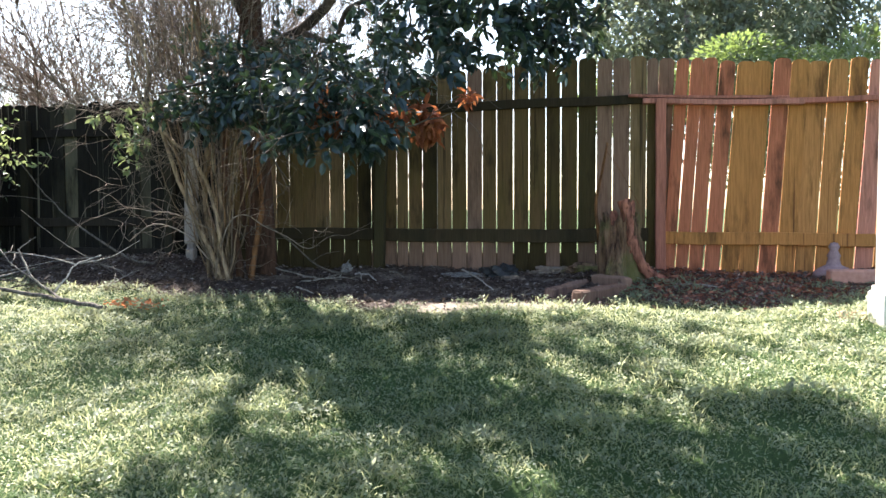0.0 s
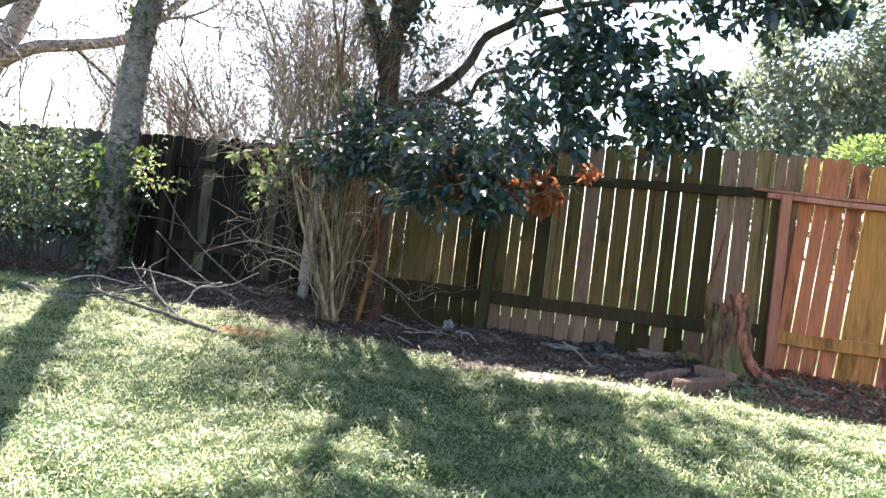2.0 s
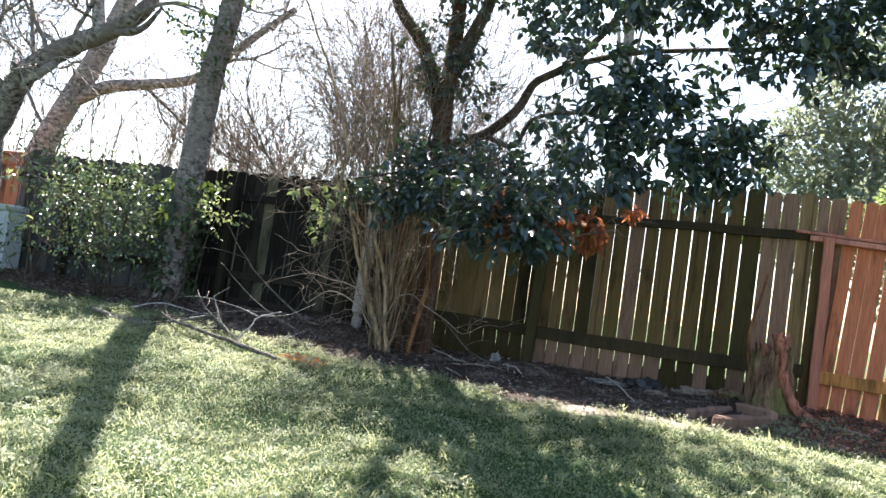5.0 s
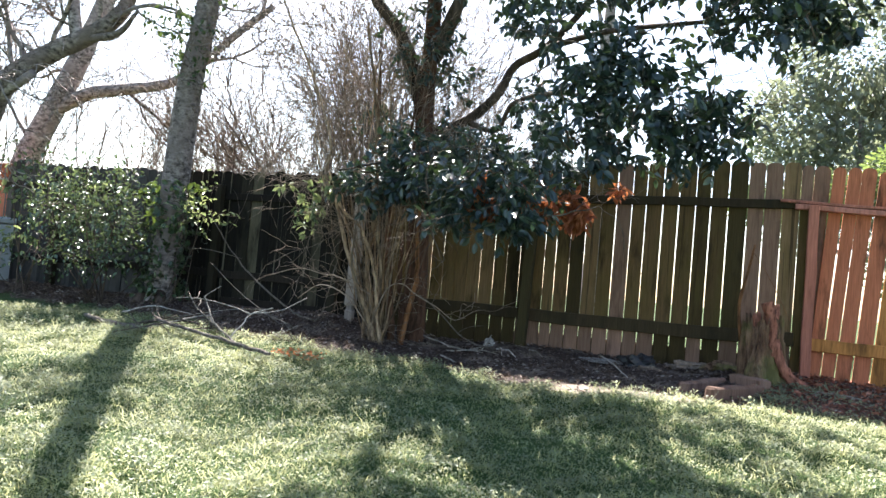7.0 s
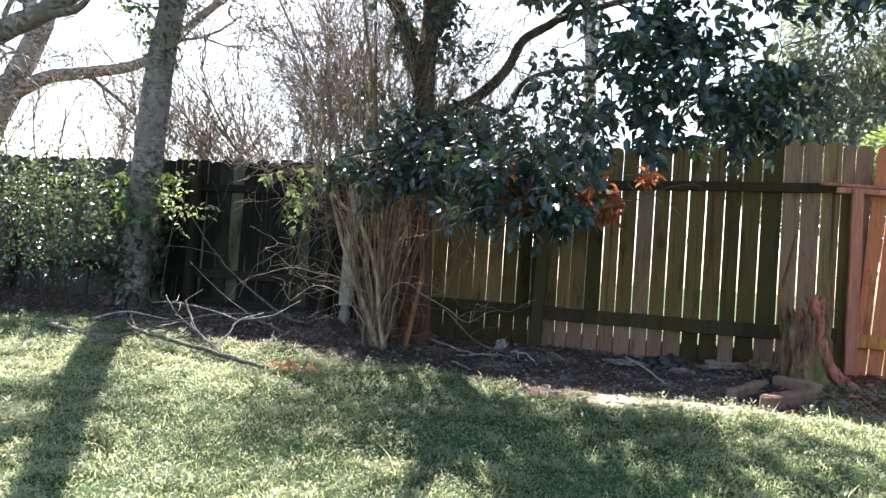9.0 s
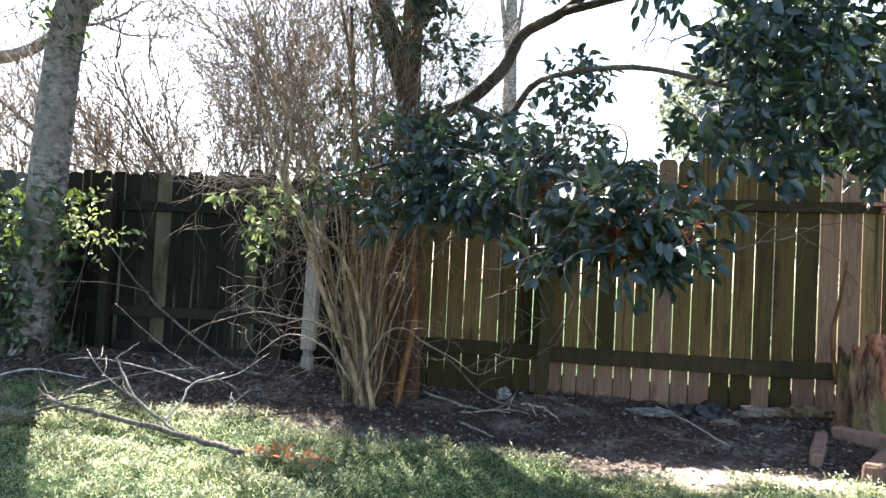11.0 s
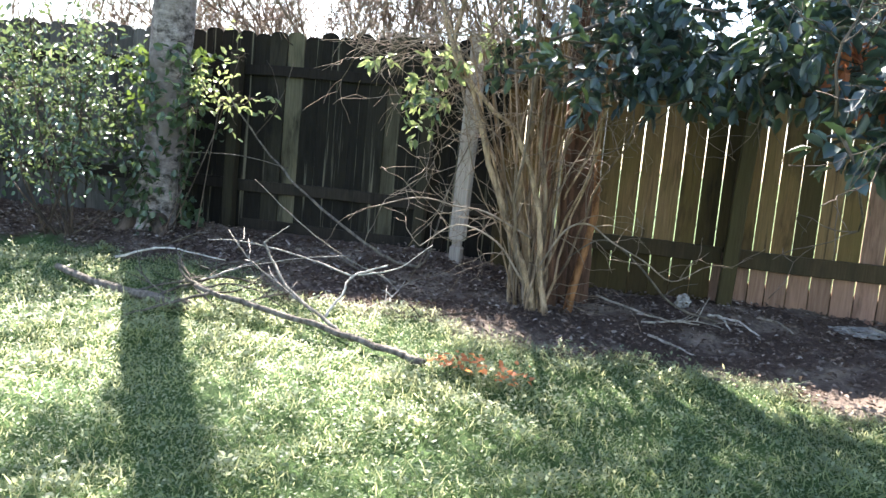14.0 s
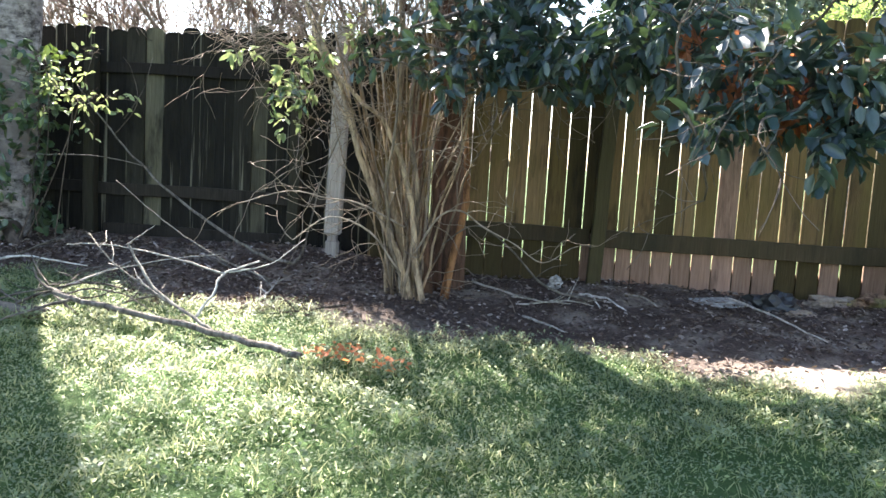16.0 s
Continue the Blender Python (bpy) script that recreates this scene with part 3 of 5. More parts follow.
def side_fence():
    f = thing("fence", (0, 0, 0), "sunlit orange-brown wooden side fence with a flat cap", "fence")
    rs = random.Random(2)
    me = picket_mesh("picket", 0.138, 1.62, "flat")
    me.materials.append(BOARD_RED)
    at, way = Vector((-8.05, 10.0, 0)), Vector((-0.97, 0.25, 0)).normalized()
    turn = math.degrees(math.atan2(way.y, way.x))
    for i in range(30):
        ob = new("picket", me)
        ob.parent = f
        p = at + way * (i * 0.142)
        ob.matrix_basis = pose(p.x, p.y, 0.02 + rs.uniform(-0.01, 0.01), 0, 0, turn)
    bm = bmesh.new()
    box(bm, -0.1, -0.07, 1.64, 4.3, 0.07, 1.68, 0.005)
    box(bm, -0.1, 0.012, 1.5, 4.3, 0.05, 1.6, 0.004)
    ob = part("cap", bm, BOARD_RED, f)
    ob.matrix_basis = pose(at.x, at.y, 0.0, 0, 0, turn)


side_fence()


# ---- trees ----
def tree_grey():
    """The pale-barked tree in front of the fence, with ivy about its foot."""
    t = thing("tree", (-5.2, 8.72, 0), "tall grey-barked tree with ivy round its lower trunk", "tree")
    inv = Matrix.Translation((5.2, -8.72, 0))
    tb = Tubes()
    pts = [(-5.2, 8.88, -0.1), (-5.17, 8.9, 0.2), (-5.13, 8.92, 0.76), (-5.12, 8.93, 1.28), (-5.09, 8.93, 2.07), (-5.04, 8.92, 2.73), (-4.95, 8.92, 3.34), (-4.9, 8.93, 3.94), (-4.75, 9.0, 5.2), (-4.6, 9.1, 6.6)]
    line = smooth_line(pts, 5)
    tb.add(line, [0.12 * math.exp(-i * 0.55) + np.interp(i, [0, 20, 45], [0.165, 0.15, 0.10]) for i in range(len(line))], 14, 0.03)
    trunk = tb.make("trunk", BARK_GREY, t)
    trunk.matrix_basis = inv
    tb = Tubes()
    for a in (-2.4, -0.9):
        d = Vector((math.cos(a), math.sin(a), 0))
        tb.add([Vector((-5.17, 8.88, 0.22)) + d * 0.12, Vector((-5.17, 8.88, 0.08)) + d * 0.26, Vector((-5.17, 8.88, -0.06)) + d * 0.42], [0.07, 0.05, 0.02], 7, 0.1)
    tb.make("root", BARK_DARK, t).matrix_basis = inv
    random.seed(21)
    tb, ends = Tubes(), []
    bough(t, inv, [(-4.9, 8.9, 3.8), (-5.5, 8.6, 4.5), (-6.0, 8.4, 5.4)], 0.07, 0.03, BARK_GREY)
    for p, d, n in (((-5.5, 8.6, 4.5), (-0.6, -0.3, 0.2), 3), ((-6.0, 8.4, 5.4), (-0.5, -0.2, 0.6), 3), ((-4.93, 8.92, 3.6), (0.7, -0.3, 0.4), 2), ((-4.6, 9.1, 6.5), (0.1, 0, 1), 3), ((-4.7, 9, 5.6), (0.8, -0.2, 0.5), 3), ((-4.75, 9, 5.2), (-0.7, -0.4, 0.3), 3)):
        twigs(tb, p, d, 1.2, 0.026, n, 0.85, 0.02, 0.38, 3, ends, 5, 0.005)
    tb.make("brushwood", BARK_TWIG, t, kind="stuff").matrix_basis = inv
    rs = np.random.RandomState(4)
    n = 620
    z = rs.uniform(0.12, 1.45, n)
    a = rs.uniform(0, 6.28, n)
    r = 0.16 + rs.uniform(0, 0.16, n) * (1 + 0.6 * np.sin(z * 9 + a * 2))
    cx = np.interp(z, [0, 0.7, 2.1], [-5.17, -5.13, -5.09])
    at = np.stack([cx + np.cos(a) * r, 8.9 + np.sin(a) * r, z + 0.05], 1)
    leaf_mesh("ivy", at, 5, 0.075, 0.055, LEAF_IVY, t, "dark ivy leaves", 0.8).matrix_basis = inv
    up = clump_points(rs, [(-5.0, 8.75, 3.0, 0.3, 0.3, 0.5, 160), (-4.8, 8.8, 3.9, 0.35, 0.35, 0.5, 200), (-5.3, 8.7, 3.3, 0.3, 0.25, 0.3, 90)])
    leaf_mesh("ivy", up, 6, 0.07, 0.04, LEAF_IVY, t, "sparse small leaves", 0.6).matrix_basis = inv


def tree_left():
    """The heavy forked tree further left."""
    t = thing("tree", (-8.1, 9.3, 0), "large bare tree with a leaning forked limb", "tree")
    inv = Matrix.Translation((8.1, -9.3, 0))
    tb = Tubes()
    limb(tb, [(-8.15, 9.3, -0.1), (-8.05, 9.28, 0.6), (-8.0, 9.2, 1.4), (-8.05, 9.2, 2.0), (-8.3, 9.2, 3.0), (-8.55, 9.2, 4.4), (-8.6, 9.3, 6.0)], 0.32, 0.1, 14)
    tb.make("trunk", BARK_GREY, t).matrix_basis = inv
    random.seed(31)
    tb = Tubes()
    bough(t, inv, [(-8.0, 9.15, 1.55), (-7.75, 9.1, 2.0), (-7.45, 9.0, 2.5), (-6.99, 9.0, 2.86), (-6.4, 9.0, 3.15), (-6.02, 9.0, 3.46), (-5.85, 9.0, 4.0), (-5.5, 9.0, 4.8)], 0.17, 0.06, BARK_GREY)
    bough(t, inv, [(-7.75, 9.1, 2.05), (-7.5, 9.0, 2.35), (-7.0, 8.9, 2.65)], 0.09, 0.05, BARK_GREY)
    bough(t, inv, [(-6.55, 9.0, 3.05), (-6.65, 9.0, 3.5), (-6.7, 9.0, 4.4)], 0.09, 0.05, BARK_GREY)
    bough(t, inv, [(-6.5, 9.0, 3.1), (-6.0, 8.9, 3.15), (-5.75, 8.85, 3.4)], 0.06, 0.02, BARK_GREY)
    for p, d in (((-6.7, 9, 4.4), (-0.2, 0, 1)), ((-7.2, 9, 2.75), (-0.5, -0.3, 0.8)), ((-6.9, 9, 2.9), (0.2, -0.3, 1)), ((-6.0, 9, 3.5), (0.6, -0.3, 0.5)), ((-5.5, 9, 4.8), (0.6, 0, 0.8)), ((-8.3, 9.2, 3.0), (-0.7, -0.4, 0.5)), ((-8.5, 9.2, 4.2), (0.6, -0.3, 0.7)), ((-7.6, 9, 2.3), (-0.4, -0.5, 0.6)), ((-8.6, 9.3, 6), (0, 0, 1)), ((-6.7, 9, 3.8), (-0.7, -0.1, 0.4)), ((-7.9, 9, 2.2), (-0.5, -0.3, 0.9)), ((-8.1, 9, 2.6), (0.5, -0.5, 0.6)), ((-7.4, 9, 2.5), (-0.1, -0.3, 1)), ((-7.0, 9, 2.85), (-0.6, -0.2, 0.7)), ((-6.4, 9, 3.15), (0.3, -0.3, 0.8)), ((-6.2, 9, 3.3), (0.8, -0.2, 0.1)), ((-7.6, 9, 2.4), (0.5, -0.4, 0.3)), ((-8.0, 9.1, 1.9), (-0.8, -0.4, 0.4))):
        twigs(tb, p, d, 1.2, 0.034, 4, 0.9, 0.02, 0.4, 3, None, 5, 0.006)
    tb.make("brushwood", BARK_GREY, t, kind="stuff").matrix_basis = inv


def tree_back():
    t = thing("tree", (-9.4, 12, 0), "bare grey tree behind the fence corner with a long sideways limb", "tree")
    inv = Matrix.Translation((9.4, -12, 0))
    tb = Tubes()
    limb(tb, [(-9.5, 12, -0.1), (-9.4, 12, 1.0), (-9.29, 12, 1.93), (-8.64, 12, 3.37), (-8.38, 12, 4.04), (-7.9, 12, 5.5), (-7.7, 12, 7)], 0.24, 0.1, 12)
    tb.make("trunk", BARK_GREY, t).matrix_basis = inv
    random.seed(41)
    tb = Tubes()
    bough(t, inv, [(-8.95, 12, 2.75), (-8.3, 12, 3.1), (-7.66, 12, 3.2), (-6.8, 12, 3.4), (-6.0, 12, 4.1), (-5.4, 12, 4.6)], 0.12, 0.05, BARK_GREY)
    for p, d in (((-7.7, 12, 3.2), (0.3, 0, -0.3)), ((-6.8, 12, 3.4), (0.6, 0, 0.5)), ((-6, 12, 4.1), (0.5, 0, 0.6)), ((-8.4, 12, 4), (-0.7, 0, 0.6)), ((-8, 12, 5.2), (0.7, 0, 0.5)), ((-7.8, 12, 6), (-0.6, 0, 0.7)), ((-9.2, 12, 2.2), (-0.6, 0, 0.6)), ((-8.6, 12, 3.4), (-0.8, 0, 0.3))):
        twigs(tb, p, d, 1.5, 0.034, 4, 0.85, 0.05, 0.36, 3, None, 5, 0.008)
    tb.make("brushwood", BARK_GREY, t, kind="stuff").matrix_basis = inv


LOW_CLUMPS = [
    (-2.27, 6.8, 1.4, 0.25, 0.3, 0.24, 230), (-2.0, 6.75, 1.46, 0.3, 0.36, 0.27, 310), (-1.78, 6.65, 1.4, 0.36, 0.4, 0.27, 480), (-2.6, 7.1, 1.45, 0.16, 0.2, 0.16, 70),
    (-1.3, 6.35, 1.42, 0.34, 0.38, 0.19, 330), (-1.55, 6.15, 1.42, 0.28, 0.28, 0.16, 230), (-1, 7.2, 1.62, 0.4, 0.35, 0.22, 420), (-1.05, 5.92, 1.18, 0.34, 0.3, 0.17, 300),
    (-1.32, 5.62, 1.22, 0.26, 0.28, 0.17, 260), (-0.98, 5.5, 1.17, 0.22, 0.25, 0.18, 230), (-2.1, 7.2, 1.75, 0.3, 0.3, 0.25, 200), (-1.5, 7.3, 1.75, 0.4, 0.4, 0.25, 300),
    (-1.5, 5.6, 1.03, 0.15, 0.2, 0.08, 110), (-1.1, 5.55, 1, 0.2, 0.2, 0.08, 130),
]
RIGHT_CLUMPS = [
    (-0.61, 5.68, 1.63, 0.35, 0.36, 0.28, 466), (-0.29, 5.68, 1.86, 0.33, 0.36, 0.28, 455), (0.1, 5.99, 1.9, 0.32, 0.32, 0.28, 434), (-0.05, 5.83, 1.67, 0.32, 0.32, 0.21, 234),
    (0.32, 5.95, 1.75, 0.21, 0.32, 0.21, 260), (-0.65, 5.68, 2.1, 0.24, 0.32, 0.21, 285), (-0.37, 5.76, 2.2, 0.27, 0.32, 0.2, 308), (0.62, 5.63, 2.36, 0.29, 0.33, 0.18, 218),
    (0.19, 6.13, 2.46, 0.25, 0.33, 0.18, 174), (-0.86, 6.04, 2.49, 0.29, 0.33, 0.25, 189), (-1.05, 7.5, 2.3, 0.25, 0.3, 0.25, 181),
]
TRUNK_CLUMPS = [
    (-2.3, 8, 2.9, 0.35, 0.25, 0.4, 206), (-1.95, 8, 2.7, 0.25, 0.25, 0.4, 183), (-2, 8, 3.5, 0.4, 0.3, 0.3, 206), (-1.15, 7.5, 3.25, 0.32, 0.4, 0.42, 550),
    (-1.6, 7.6, 3.7, 0.5, 0.5, 0.4, 405), (-1.7, 8, 1.95, 0.35, 0.3, 0.22, 260), (-1, 7.85, 2, 0.28, 0.3, 0.18, 150), (-2.6, 8.3, 2.15, 0.3, 0.25, 0.28, 170),
    # High clumps above the view, added to shade the lawn below.
    (-2.85, 7.65, 3.8, 0.4, 0.4, 0.3, 380), (-2.3, 7.2, 3.55, 0.45, 0.4, 0.3, 420), (-1.9, 6.9, 3.65, 0.45, 0.4, 0.3, 420), (-2.6, 7.0, 4.2, 0.4, 0.4, 0.3, 300), (-3, 8, 4.4, 0.5, 0.5, 0.4, 420),
]
TOP_CLUMPS = [
    (-0.57, 6.17, 2.98, 0.36, 0.42, 0.3, 587), (0.03, 6, 2.94, 0.38, 0.42, 0.3, 660), (0.58, 5.91, 2.72, 0.38, 0.42, 0.3, 734), (0.96, 5.83, 2.64, 0.3, 0.38, 0.26, 476),
    (1.01, 5.74, 3.32, 0.42, 0.51, 0.34, 587), (1.26, 5.74, 2.98, 0.42, 0.42, 0.34, 453), (0.33, 6, 3.58, 0.59, 0.59, 0.38, 954), (-0.7, 7.3, 4.3, 0.7, 0.7, 0.5, 1193),
    (-1.9, 7.6, 4.6, 0.6, 0.6, 0.5, 872),
]
# Mostly unseen rear and top crown, added to throw shade on lawn and bed.
BACK_CLUMPS = [
    (-2.7, 10.4, 4.7, 0.6, 0.5, 0.35, 460), (-1.9, 10.1, 4.6, 0.6, 0.5, 0.35, 460), (-1.2, 9.7, 4.6, 0.5, 0.5, 0.35, 360),
    (-2.3, 9.4, 4.9, 0.7, 0.6, 0.35, 460), (0, 7, 5, 0.9, 0.8, 0.4, 800), (-1.3, 7.4, 5.2, 0.8, 0.8, 0.4, 800), (-0.9, 9.9, 4.7, 0.5, 0.4, 0.3, 300),
]
M_CLUMPS = LOW_CLUMPS + RIGHT_CLUMPS + TRUNK_CLUMPS + TOP_CLUMPS + BACK_CLUMPS


def tree_evergreen():
    t = thing("tree", (-2.12, 8.15, 0), "evergreen tree with dark leathery leaves and some dead orange", "tree")
    inv = Matrix.Translation((2.12, -8.15, 0))
    tb = Tubes()
    limb(tb, [(-2.1, 8.13, -0.1), (-2.1, 8.15, 0.4), (-2.14, 8.15, 1.34), (-2.16, 8.15, 2.01), (-2.18, 8.15, 2.46), (-2.16, 8.15, 3.04), (-2.17, 8.15, 3.73), (-2.1, 8.1, 5.0)], 0.125, 0.06, 12)
    tb.make("trunk", BARK_RED, t).matrix_basis = inv
    random.seed(51)
    tb = Tubes()
    bough(t, inv, [(-2.2, 8.15, 2.35), (-2.47, 8.15, 3.02), (-2.78, 8.15, 3.41), (-2.96, 8.1, 3.9), (-3.1, 8.0, 4.6)], 0.085, 0.018, BARK_DARK)
    bough(t, inv, [(-2.14, 8.15, 2.8), (-1.98, 8.15, 3.22), (-1.83, 8.1, 3.7), (-1.7, 8, 4.8)], 0.09, 0.04, BARK_DARK)
    bough(t, inv, [(-2.14, 8.2, 2.05), (-1.75, 8.25, 2.24), (-1.47, 8.25, 2.52), (-1.33, 8.2, 2.78), (-1.05, 8.1, 2.94), (-0.75, 7.9, 3.21), (-0.55, 7.7, 3.5), (-0.35, 7.4, 4.1)], 0.055, 0.025, BARK_DARK)
    bough(t, inv, [(-1.75, 8.25, 2.22), (-1.44, 8.1, 2.12), (-1.26, 7.7, 2.31), (-0.8, 7.0, 2.25), (-0.35, 6.4, 2.0), (0.1, 5.9, 1.8)], 0.03, 0.01, BARK_DARK)
    bough(t, inv, [(-2.1, 8.05, 1.5), (-2.0, 7.7, 1.65), (-1.8, 7.2, 1.5), (-1.4, 6.6, 1.3), (-0.95, 6.1, 1.2)], 0.03, 0.007, BARK_DARK)
    bough(t, inv, [(-2.12, 8.05, 1.6), (-2.12, 7.6, 1.72), (-2.2, 7.0, 1.6), (-2.5, 6.5, 1.42)], 0.025, 0.007, BARK_DARK)
    bough(t, inv, [(-1.05, 8.1, 2.94), (-0.5, 7.4, 2.9), (0.1, 6.5, 2.7), (0.85, 5.8, 2.55)], 0.035, 0.01, BARK_DARK)
    # Added bough that carries the unseen rear crown.
    bough(t, inv, [(-2.17, 8.15, 3.7), (-2.3, 8.7, 4.2), (-2.5, 9.5, 4.6), (-2.8, 10.4, 4.7)], 0.05, 0.012, BARK_DARK)
    for x, y, z, rx, ry, rz, n in M_CLUMPS:
        for k in range(2):
            twigs(tb, Vector((x, y, z)) + rand_dir() * 0.15, rand_dir(), 0.4, 0.007, 2, 0.9, 0.0, 0.35, 3)
    tb.make("brushwood", BARK_DARK, t, kind="stuff").matrix_basis = inv
    rs = np.random.RandomState(9)
    at, way = sprays(rs, M_CLUMPS, 9, 0.2)
    leaf_mesh("crown", at, 10, 0.086, 0.04, LEAF_DARK, t, "", 0.35, way).matrix_basis = inv
    dead = clump_points(rs, [(-0.78, 7.0, 1.36, 0.24, 0.1, 0.09, 120), (-0.62, 7.0, 1.27, 0.13, 0.09, 0.15, 130), (-0.3, 7.3, 1.52, 0.07, 0.05, 0.08, 24), (-0.95, 7.0, 1.55, 0.16, 0.15, 0.06, 18), (-0.86, 6.0, 1.2, 0.13, 0.1, 0.08, 60), (-1.28, 5.75, 1.2, 0.14, 0.12, 0.1, 60), (-1.1, 5.7, 1.12, 0.18, 0.12, 0.06, 46), (-1.3, 6.1, 1.4, 0.2, 0.15, 0.08, 26), (-0.98, 5.9, 1.3, 0.08, 0.08, 0.1, 22)])
    leaf_mesh("dead_foliage", dead, 11, 0.11, 0.042, LEAF_ORANGE, t, "hanging dead orange leaves", 1.6).matrix_basis = inv


def shrub_bare():
    """The vase of tan stems at the evergreen's foot."""
    t = thing("shrub", (-2.4, 7.72, 0), "tall multi-stemmed bare shrub with tan stems and fine twigs", "shrub")
    inv = Matrix.Translation((2.4, -7.72, 0))
    random.seed(61)
    fine = Tubes()

    def stem(pts, radii, sides=6, material=BARK_TAN, rough=0.14):
        tb = Tubes()
        tb.add(pts, radii, sides, rough)
        tb.make("stem", material, t).matrix_basis = inv
    barks = (BARK_TAN, BARK_SHADE, BARK_TAN, BARK_TWIG, BARK_SHADE)
    for i in range(13):
        a = random.uniform(0, 6.28)
        r = random.uniform(0.3, 1)
        p = Vector((-2.38 + math.cos(a) * r * 0.08, 7.74 + math.sin(a) * r * 0.08, -0.04))
        lean = Vector((math.cos(a) * 0.33 * r - 0.05, math.sin(a) * 0.12, 1)).normalized()
        h = random.uniform(1.2, 3.0)
        r0 = random.choice((0.004, 0.005, 0.006, 0.008, 0.01, 0.012))
        pts, q, way = [p], p.copy(), lean
        for k in range(12):
            way = (way + rand_dir() * 0.3 + lean * 0.2).normalized()
            q = q + way * h / 12
            pts.append(q.copy())
        stem(pts, taper(13, r0, r0 * 0.4), 6, barks[i % 5])
        for k in range(5, 13, 3):
            twigs(fine, pts[k], (way + rand_dir() * 0.9).normalized(), random.uniform(0.25, 0.5), max(r0 * 0.34, 0.0022), 2, 0.8, 0.04, 0.35, 2, None, 4)
    thick = (
        ([(-2.36, 7.7, -0.03), (-2.38, 7.66, 0.1), (-2.49, 7.66, 0.37), (-2.66, 7.66, 0.74), (-2.81, 7.66, 1.2), (-2.96, 7.66, 1.53), (-2.94, 7.66, 1.85), (-3.2, 7.66, 2.5), (-3.6, 7.6, 3.3)], 0.024, BARK_TAN),
        ([(-2.29, 7.63, -0.03), (-2.36, 7.62, 0.36), (-2.4, 7.62, 0.66), (-2.57, 7.62, 1.05), (-2.74, 7.62, 1.19), (-2.95, 7.62, 1.42), (-3.1, 7.6, 1.9)], 0.02, BARK_TAN),
        ([(-2.34, 7.74, -0.03), (-2.43, 7.72, 0.37), (-2.5, 7.72, 0.69), (-2.47, 7.72, 1.2), (-2.52, 7.7, 2.0), (-2.7, 7.7, 3.0)], 0.032, BARK_TAN),
        ([(-2.23, 7.85, -0.03), (-2.33, 7.85, 0.7), (-2.38, 7.85, 1.28), (-2.37, 7.85, 1.62), (-2.53, 7.85, 1.9), (-2.6, 7.85, 2.8)], 0.036, BARK_RED),
        ([(-2.16, 7.92, -0.03), (-2.21, 7.9, 0.56), (-2.24, 7.9, 1.18), (-2.26, 7.9, 1.7), (-2.2, 7.9, 2.4)], 0.028, BARK_RED),
        ([(-2.15, 7.8, -0.04), (-2.08, 7.8, 0.37), (-2.04, 7.8, 0.68), (-2.06, 7.8, 0.96), (-2.07, 7.8, 1.14), (-2.05, 7.8, 1.6)], 0.028, BARK_RUST),
        ([(-2.5, 7.8, -0.04), (-2.52, 7.8, 0.6), (-2.48, 7.78, 1.2), (-2.6, 7.75, 1.8), (-2.55, 7.7, 2.7)], 0.014, BARK_TAN),
        ([(-2.4, 7.7, -0.04), (-2.34, 7.68, 0.6), (-2.42, 7.66, 1.1), (-2.36, 7.66, 1.8), (-2.45, 7.66, 2.6)], 0.016, BARK_SHADE),
    )
    for pts, r0, bark in thick:
        line = [Vector(p) + rand_dir() * 0.009 for p in smooth_line(pts, 4)]
        stem(line, taper(len(line), r0, max(0.35 * r0, 0.006)), 9, bark, 0.1)
        for k in range(len(line) * 2 // 3, len(line), 3):
            twigs(fine, line[k], (Vector((-0.5, 0, 0.6)) + rand_dir() * 0.7).normalized(), 0.7, 0.005, 3, 0.7, 0.0, 0.28, 3, None, 4)
    for pts in ([(-2.35, 7.6, 0.3), (-2.24, 7.5, 0.52), (-2.11, 7.5, 0.57), (-1.97, 7.5, 0.48), (-1.78, 7.5, 0.39), (-1.61, 7.5, 0.29), (-1.45, 7.5, 0.38)], [(-2.42, 7.6, 0.45), (-2.69, 7.5, 0.58), (-2.87, 7.5, 0.6), (-3.09, 7.5, 0.63), (-3.4, 7.5, 0.53)], [(-2.45, 7.6, 0.2), (-2.62, 7.5, 0.42), (-2.85, 7.45, 0.5), (-3.05, 7.45, 0.36)]):
        line = smooth_line(pts, 4)
        stem(line, taper(len(line), 0.007, 0.0028), 5, BARK_TWIG)
        for k in range(3, len(line), 3):
            twigs(fine, line[k], ((line[-1] - line[0]).normalized() + rand_dir() * 0.8).normalized(), 0.25, 0.0035, 1, 0.8, -0.02, 0.35, 2, None, 4)
    for i in range(20):
        a = random.uniform(0, 6.28)
        p = Vector((-2.42 + math.cos(a) * 0.16, 7.7 + math.sin(a) * 0.12, random.uniform(0.02, 0.9)))
        twigs(fine, p, (math.cos(a) * 0.8, math.sin(a) * 0.5 - 0.3, random.uniform(-0.1, 0.9)), random.uniform(0.22, 0.5), 0.0042, 1, 0.9, -0.02, 0.5, 3, None, 4)
    for i in range(20):
        a = random.uniform(0, 6.28)
        x1 = -4.1 + 2.4 * (i / 19)
        y1 = random.uniform(7.7, 8.3)
